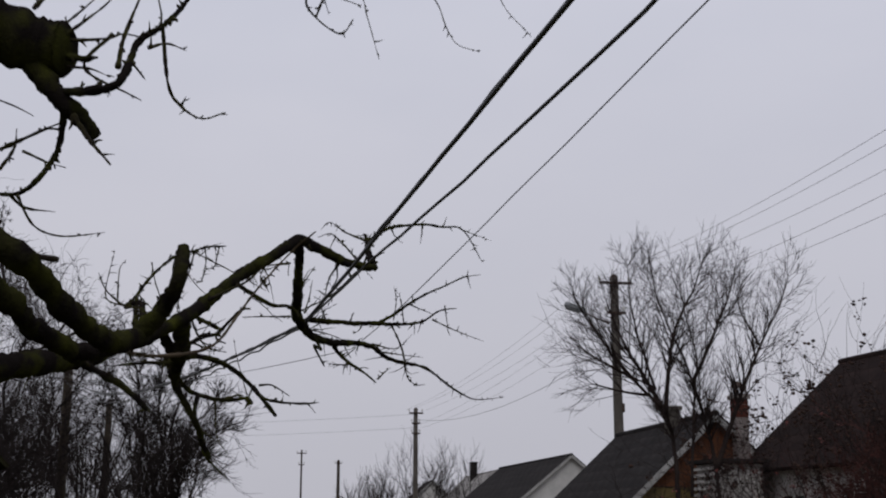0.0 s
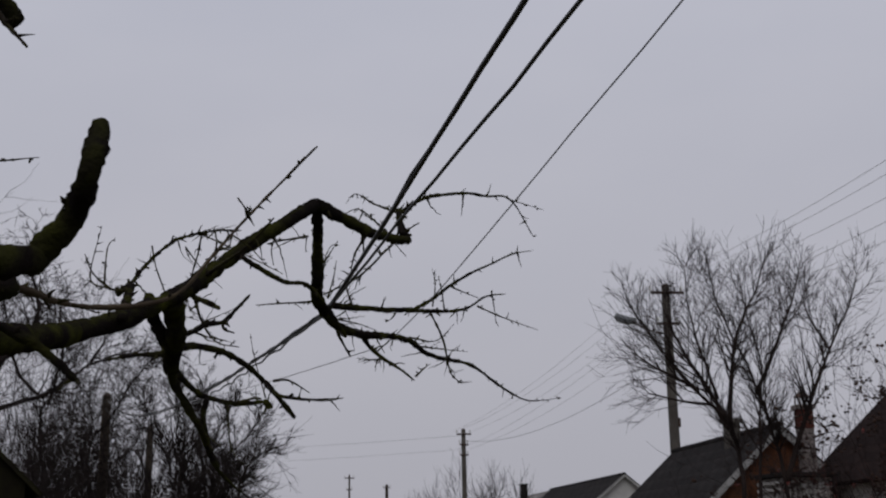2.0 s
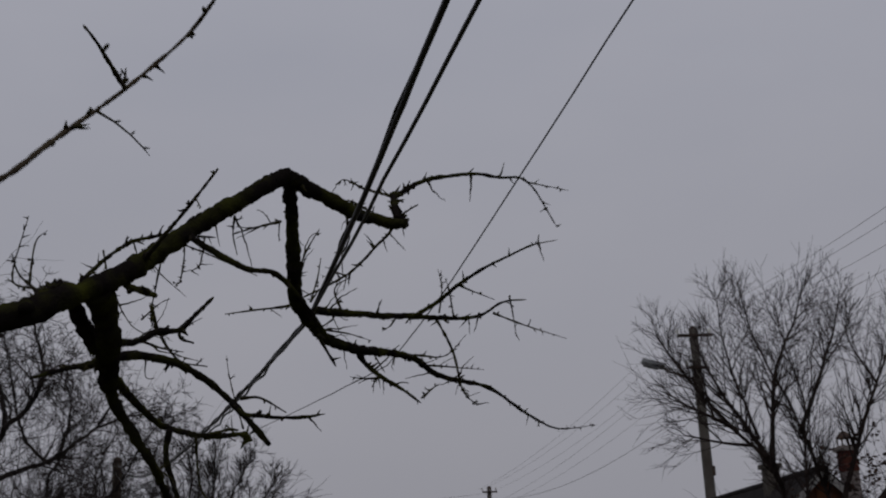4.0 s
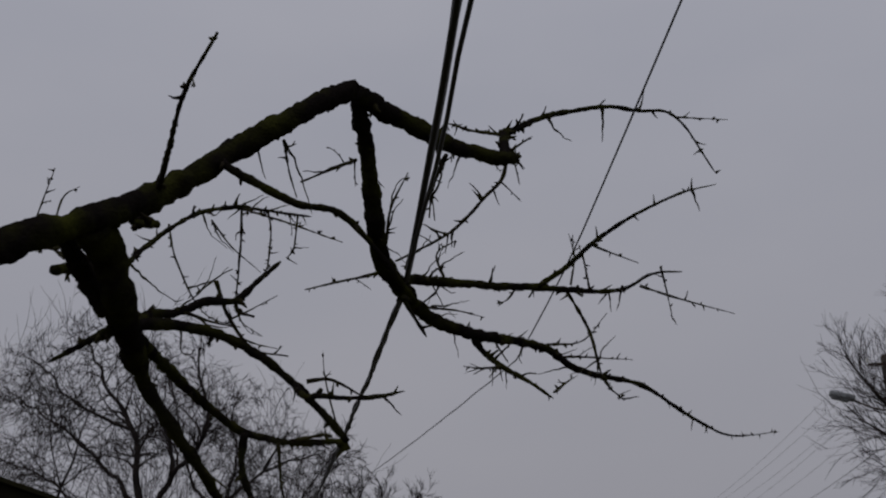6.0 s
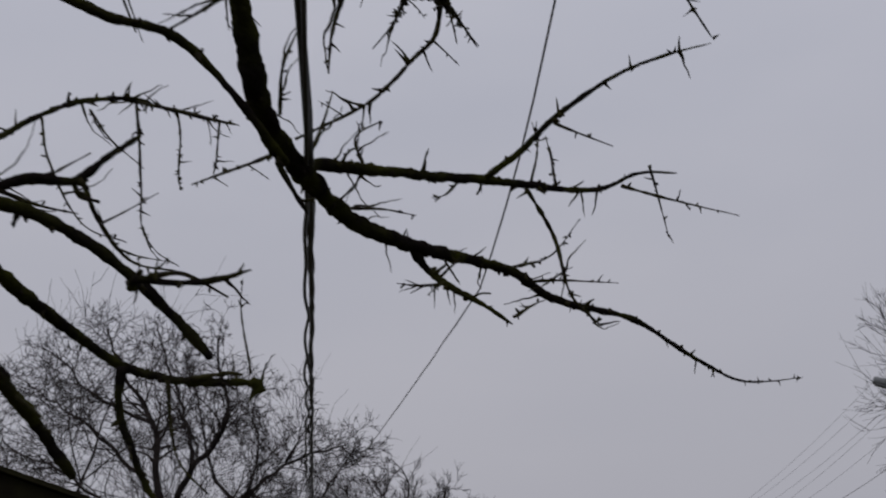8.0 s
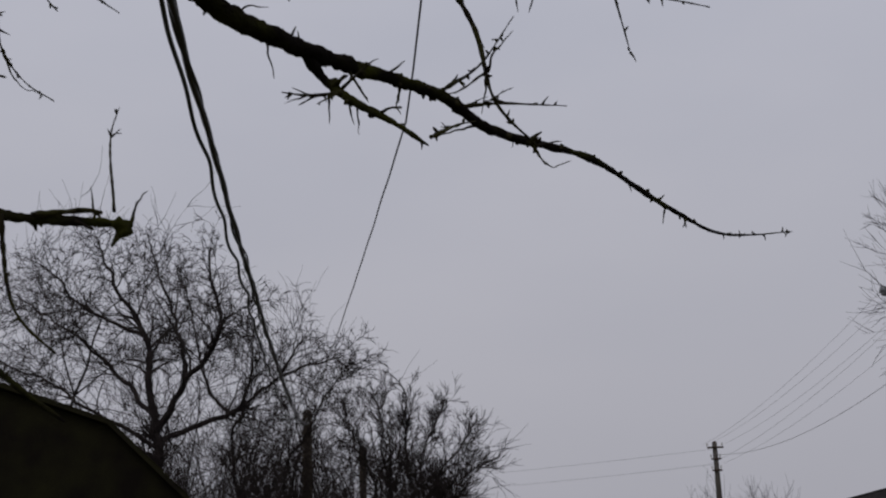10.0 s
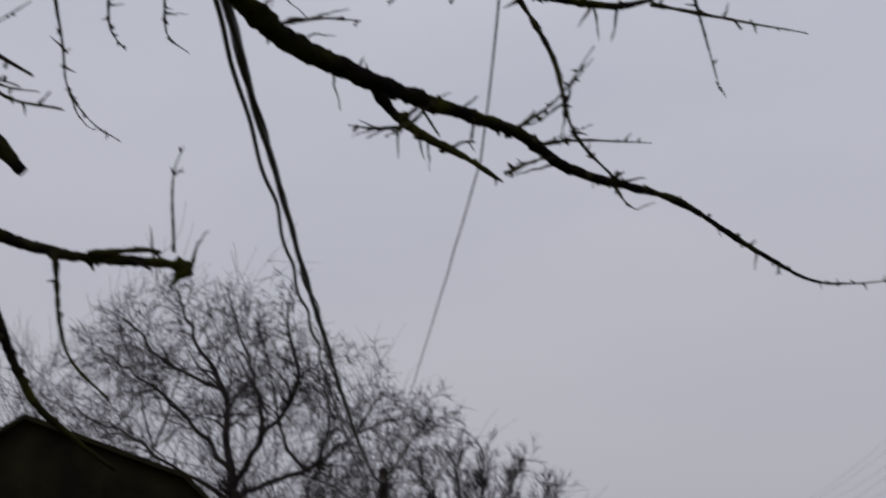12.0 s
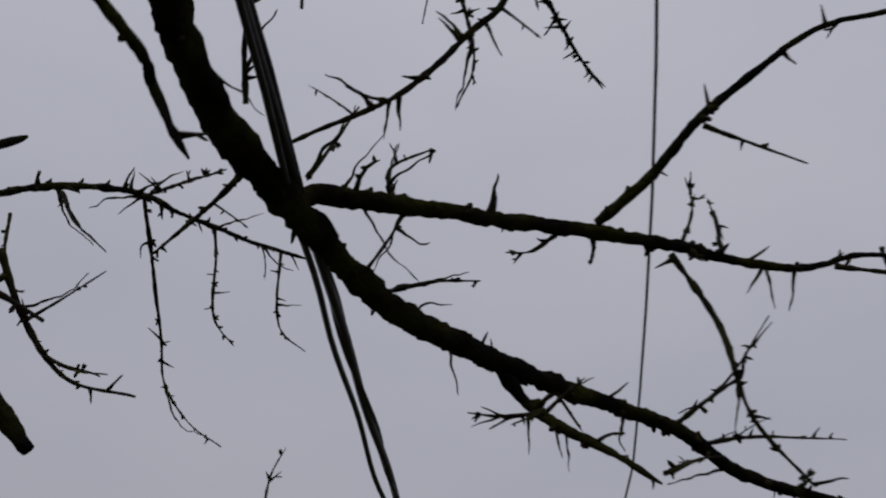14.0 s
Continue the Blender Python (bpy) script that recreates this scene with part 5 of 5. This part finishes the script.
def roof_slabs(house, name, mat, half, rise, length, over, slope_len, rows, cols, eave_z, side):
    """One roof slope of lapped sheets, each a piece of its own; side -1 or 1."""
    ang = math.atan2(rise, half)
    bm = bmesh.new()
    a, b = Vector((side * (half + over), 0, eave_z - over * rise / half)), Vector((0, 0, eave_z + rise))
    d = b - a
    box(bm, 0, 0, -0.05, d.length, length, 0.06, 0, Matrix.Translation((a + b) / 2) @ Matrix.Rotation(-math.atan2(d.z, d.x), 4, "Y"))
    slope = part(name, bm, mat, house)
    w, h = length / cols, slope_len / rows
    bm = bmesh.new()
    box(bm, 0, 0, 0, w * 0.995, h * 1.1, 0.03, 0.006)
    me = mesh_of("roof_sheet", bm, mat)
    for i in range(rows):
        for j in range(cols):
            s = (i + 0.5) * h - over / math.cos(ang)
            x = -half + s * math.cos(ang)
            z = eave_z + s * math.sin(ang) + 0.03
            m = pose(x * -side, (j + 0.5) * w - length / 2, z, 0, -(math.degrees(ang) - 0.6) * 1 if side < 0 else (math.degrees(ang) - 0.6), 0)
            piece("roof_sheet", me, slope, m @ Matrix.Rotation(math.pi / 2, 4, "Z"))
    return slope


def house(at, turn, width, length, eave, ridge, wall_mat, gable_mat, roof_mat, label, rows=5, cols=10, windows=(), chimney=None, bands=False, trim=M_TRIM, planks=False, verge=True):
    """A gabled house; its ridge runs along its own y. Windows: (side, along, sill, width, height)."""
    h = thing("house", at, label, "house", "houses along the street")
    h.rotation_euler = (0, 0, turn)
    half, rise, over = width / 2, ridge - eave, 0.35
    t = 0.25
    holes = {-1: [], 1: []}
    for s, a, z0, ww, wh in windows:
        holes[s].append((a, z0, ww, wh))
    for s in (-1, 1):
        bm = bmesh.new()
        cuts = sorted(holes[s])
        y = -length / 2
        for a, z0, ww, wh in cuts:
            box(bm, s * (half - t / 2), (y + a - ww / 2) / 2, eave / 2, t, a - ww / 2 - y, eave)
            box(bm, s * (half - t / 2), a, z0 / 2, t, ww, z0)
            box(bm, s * (half - t / 2), a, (z0 + wh + eave) / 2, t, ww, eave - z0 - wh)
            y = a + ww / 2
        box(bm, s * (half - t / 2), (y + length / 2) / 2, eave / 2, t, length / 2 - y, eave)
        part("wall", bm, wall_mat, h)
        for a, z0, ww, wh in cuts:
            bm = bmesh.new()
            x = s * (half - 0.08)
            for q in (-1, 0, 1):
                box(bm, x, a + q * (ww / 2 - 0.035), z0 + wh / 2, 0.07, 0.06, wh, 0.008)
            for q in (0.03, wh * 0.7, wh - 0.03):
                box(bm, x, a, z0 + q, 0.066, ww, 0.055, 0.008)
            win = part("window", bm, M_WHITE, h)
            bm = bmesh.new()
            box(bm, x - s * 0.02, a, z0 + wh / 2, 0.012, ww - 0.06, wh - 0.06)
            part("pane", bm, M_GLASS, win)
            bm = bmesh.new()
            box(bm, s * (half + 0.05), a, z0 - 0.03, 0.2, ww + 0.16, 0.05, 0.01)
            part("sill", bm, M_WHITE, win)
    for s in (-1, 1):
        bm = bmesh.new()
        y0, y1 = s * (length / 2 - t), s * length / 2
        box(bm, 0, (y0 + y1) / 2, eave / 2, width - 2 * t - 0.004, t, eave)
        part("wall", bm, wall_mat, h)
        bm = bmesh.new()
        tri = [bm.verts.new((x, y, z)) for y in (y0, y1) for x, z in ((-half + 0.03, eave), (half - 0.03, eave), (0, ridge - 0.06))]
        bm.faces.new(tri[:3])
        bm.faces.new(tri[3:])
        for a, b in ((0, 1), (1, 2), (2, 0)):
            bm.faces.new((tri[a], tri[b], tri[b + 3], tri[a + 3]))
        bmesh.ops.recalc_face_normals(bm, faces=bm.faces)
        gable = part("gable", bm, gable_mat, h)
        if planks:
            n = int(width / 0.3)
            for i in range(n):
                x = -half + (i + 0.5) * width / n
                top = (ridge - 0.1 - eave) * (1 - (abs(x) + width / n / 2) / half)
                if top < 0.15:
                    continue
                bm = bmesh.new()
                box(bm, 0, 0, 0, width / n - 0.02, 0.03, top, 0.005)
                piece("plank", mesh_of("plank", bm, gable_mat), gable, Matrix.Translation((x, y1 + s * 0.017, eave + top / 2)))
        if verge:
            for q in (-1, 1):
                bm = bmesh.new()
                a, b = Vector((q * (half + over), s * (length / 2 + 0.24), eave - over * rise / half)), Vector((0, s * (length / 2 + 0.24), ridge))
                d = b - a
                m = Matrix.Translation((a + b) / 2 - Vector((0, 0, 0.06))) @ Matrix.Rotation(-math.atan2(d.z, d.x), 4, "Y")
                box(bm, 0, 0, 0, d.length, 0.04, 0.15, 0.006, m)
                part("bargeboard", bm, trim, h)
    slope = math.hypot(half + over, rise * (half + over) / half)
    for s in (-1, 1):
        roof_slabs(h, "roof", roof_mat, half, rise, length + 0.5, over, slope, rows, cols, eave, s)
    bm = bmesh.new()
    cone(bm, (0, -length / 2 - 0.25, ridge + 0.02), (0, length / 2 + 0.25, ridge + 0.02), 0.1, 0.1, 10)
    part("ridge_cap", bm, roof_mat, h)
    if chimney:
        for cx, cy, top, w, cmat, capped, *low in chimney:
            bm = bmesh.new()
            zb = low[0] if low else ridge - rise * abs(cx) / half - 0.3
            zt = top - (0.35 if capped else 0.0)
            n = max(3, int((zt - zb) / 0.09))
            steps = []
            for i in range(n):
                q = w - 0.012 * (i % 2)
                steps += [(zb + i * (zt - zb) / n, q), (zb + (i + 0.93) * (zt - zb) / n, q), (zb + (i + 0.93) * (zt - zb) / n, q - 0.014), (zb + (i + 1) * (zt - zb) / n, q - 0.014)]
            steps += [(zt - 0.06, w + 0.12), (zt + 0.05, w + 0.12), (zt + 0.06, w + 0.1)]
            stack(bm, cx, cy, steps)
            ch = part("chimney", bm, cmat, h)
            if low:
                bm = bmesh.new()
                steps = []
                for i in range(6):
                    q = w + 0.02 - 0.01 * (i % 2)
                    z = zt - 0.54 + i * 0.085
                    steps += [(z, q), (z + 0.075, q), (z + 0.075, q - 0.012), (z + 0.085, q - 0.012)]
                stack(bm, cx, cy, steps)
                part("chimney_top", bm, M_REDBRICK, ch, "dark red brick chimney top")
            if capped:
                bm = bmesh.new()
                for qx in (-1, 1):
                    for qy in (-1, 1):
                        box(bm, cx + qx * w * 0.4, cy + qy * w * 0.4, zt + 0.15, 0.03, 0.03, 0.22)
                cone(bm, (cx, cy, zt + 0.25), (cx, cy, zt + 0.42), w * 0.75, 0.05, 4)
                part("chimney_cowl", bm, M_IRON, ch, "dark metal chimney cowl")
    return h


def along(far, near, width, eave):
    """Placement of a house from the two ends of its ridge on the plan."""
    f, n = Vector((*far, 0)), Vector((*near, 0))
    d = f - n
    return ((f + n) / 2, math.atan2(d.y, d.x) - math.pi / 2, d.length)


c, a, ln = along((11.07, 32.4), (13.85, 22.8), 6.6, 2.94)
white_house = house(c, a, 6.2, ln, 3.2, 5.9, M_BRICK, M_BRICK, M_SLATE_RED, "low white brick house with a dark brown roof", 7, 12,
                    windows=((-1, 3.2, 1.0, 1.1, 1.3), (-1, 0.2, 1.0, 1.1, 1.3), (-1, -2.6, 1.0, 1.1, 1.3)), verge=False)
porch = thing("porch", (7.2, 30.6, 0), "small white brick porch with a flat roof", "porch")
porch.rotation_euler = (0, 0, 0.28)
bm = bmesh.new()
for row in range(38):
    for k in range(5):
        box(bm, -0.52 + (k + 0.5 * (row % 2)) * 0.24, 0, 0.04 + row * 0.08, 0.228, 1.2 - 0.004 * ((row + k) % 3), 0.07)
part("wall", bm, M_BRICK, porch)
bm = bmesh.new()
box(bm, 0.06, 0, 1.52, 1.1, 1.17, 3.0)
part("core", bm, M_MORTAR, porch)
bm = bmesh.new()
box(bm, 0.05, 0, 3.1, 1.5, 1.6, 0.1, 0.02)
part("roof", bm, M_SLATE, porch)
c, a, ln = along((5.83, 39.5), (7.16, 31.7), 4.3, 2.3)
plank_house = house(c, a, 4.05, ln, 2.5, 4.38, M_YELLOW, M_PLANK, M_SLATE, "yellow house with an orange-brown boarded gable and dark roof", 7, 12,
                    windows=((-1, -1.8, 0.9, 0.8, 0.95), (-1, 1.1, 0.9, 0.8, 0.95)), chimney=((0.68, -4.16, 5.2, 0.34, M_CHIMNEY, True, 0.0), (-0.25, -1.6, 4.77, 0.36, M_CONCRETE, False)), planks=True)
c, a, ln = along((4.3, 90.0), (7.65, 72.0), 7.6, 2.6)
grey_house = house(c, a, 7.0, ln, 2.7, 5.53, M_GREYWALL, M_GREYWALL, M_SLATE, "grey rendered house with a dark roof and pale gable", 7, 14,
                   windows=((-1, -5.0, 0.9, 1.0, 1.2), (-1, 0.0, 0.9, 1.0, 1.2)))
c, a, ln = along((2.2, 118.0), (4.9, 101.0), 7.0, 2.6)
pale_house = house(c, a, 7.0, ln, 2.6, 5.9, M_GREYWALL, M_GREYWALL, M_SLATE_PALE, "far house with a pale grey roof and a chimney", 6, 10,
                   chimney=((-0.4, 2.0, 7.0, 0.6, M_SLATE, False),))
c, a, ln = along((-2.5, 150.0), (-1.2, 136.0), 8.0, 2.6)
far_house = house(c, a, 8.0, ln, 2.6, 6.2, M_GREYWALL, M_GREYWALL, M_SLATE, "far small house with a dark gabled roof", 6, 10)


def broken_roof_house(at, turn, profile, depth, label):
    """A boarded house whose roof breaks into a flat and a steep slope; profile: (across, height) from eave over ridge to eave."""
    h = thing("house", at, label, "house", "houses along the street")
    h.rotation_euler = (0, 0, turn)
    foot = [(profile[0][0] + 0.3, 0.0)] + [(x, z - 0.06) for x, z in profile[1:-1]] + [(profile[-1][0] - 0.3, 0.0)]
    foot.insert(1, (profile[0][0] + 0.3, profile[0][1] + 0.25))
    foot.insert(-1, (profile[-1][0] - 0.3, profile[-1][1] + 0.25))
    for y0, y1 in ((0.0, 0.2), (depth - 0.2, depth)):
        bm = bmesh.new()
        near, back = [[bm.verts.new((x, y, z)) for x, z in foot] for y in (y0, y1)]
        bm.faces.new(near)
        bm.faces.new(list(reversed(back)))
        for k in range(len(foot)):
            j = (k + 1) % len(foot)
            bm.faces.new((near[j], near[k], back[k], back[j]))
        bmesh.ops.recalc_face_normals(bm, faces=bm.faces)
        part("gable", bm, M_MOSSROOF, h)
    for s in (0, -1):
        bm = bmesh.new()
        x, z = foot[1 if s == 0 else -2]
        box(bm, x + (0.1 if s == 0 else -0.1), depth / 2, z / 2, 0.196, depth - 0.41, z)
        part("wall", bm, M_DARKWOOD, h)
    for (x0, z0), (x1, z1) in zip(profile, profile[1:]):
        d = Vector((x1 - x0, 0, z1 - z0))
        m = Matrix.Translation(((x0 + x1) / 2, depth / 2, (z0 + z1) / 2)) @ Matrix.Rotation(-math.atan2(d.z, d.x), 4, "Y")
        bm = bmesh.new()
        box(bm, 0, 0, 0.0, d.length + 0.04, depth + 0.3, 0.07, 0.01, m)
        slope = part("roof", bm, M_MOSSROOF, h)
        rows, cols = max(2, int(d.length / 0.7)), 7
        bm = bmesh.new()
        box(bm, 0, 0, 0, d.length / rows * 1.05, (depth + 0.3) / cols * 0.99, 0.022, 0.005)
        me = mesh_of("roof_sheet", bm, M_MOSSROOF)
        for k in range(rows):
            for j in range(cols):
                piece("roof_sheet", me, slope, m @ Matrix.Translation(((k + 0.5 - rows / 2) * d.length / rows, (j + 0.5 - cols / 2) * (depth + 0.3) / cols, 0.05)))
    return h


left_house = broken_roof_house((-11.45, 25.95, 0), math.atan2(0.5114, 0.8593), [(-6.4, 2.75), (-5.2, 3.95), (-2.85, 5.6), (0.1, 4.58), (1.95, 2.8)], 4.6,
                               "dark boarded house with a broken mossy dark roof")
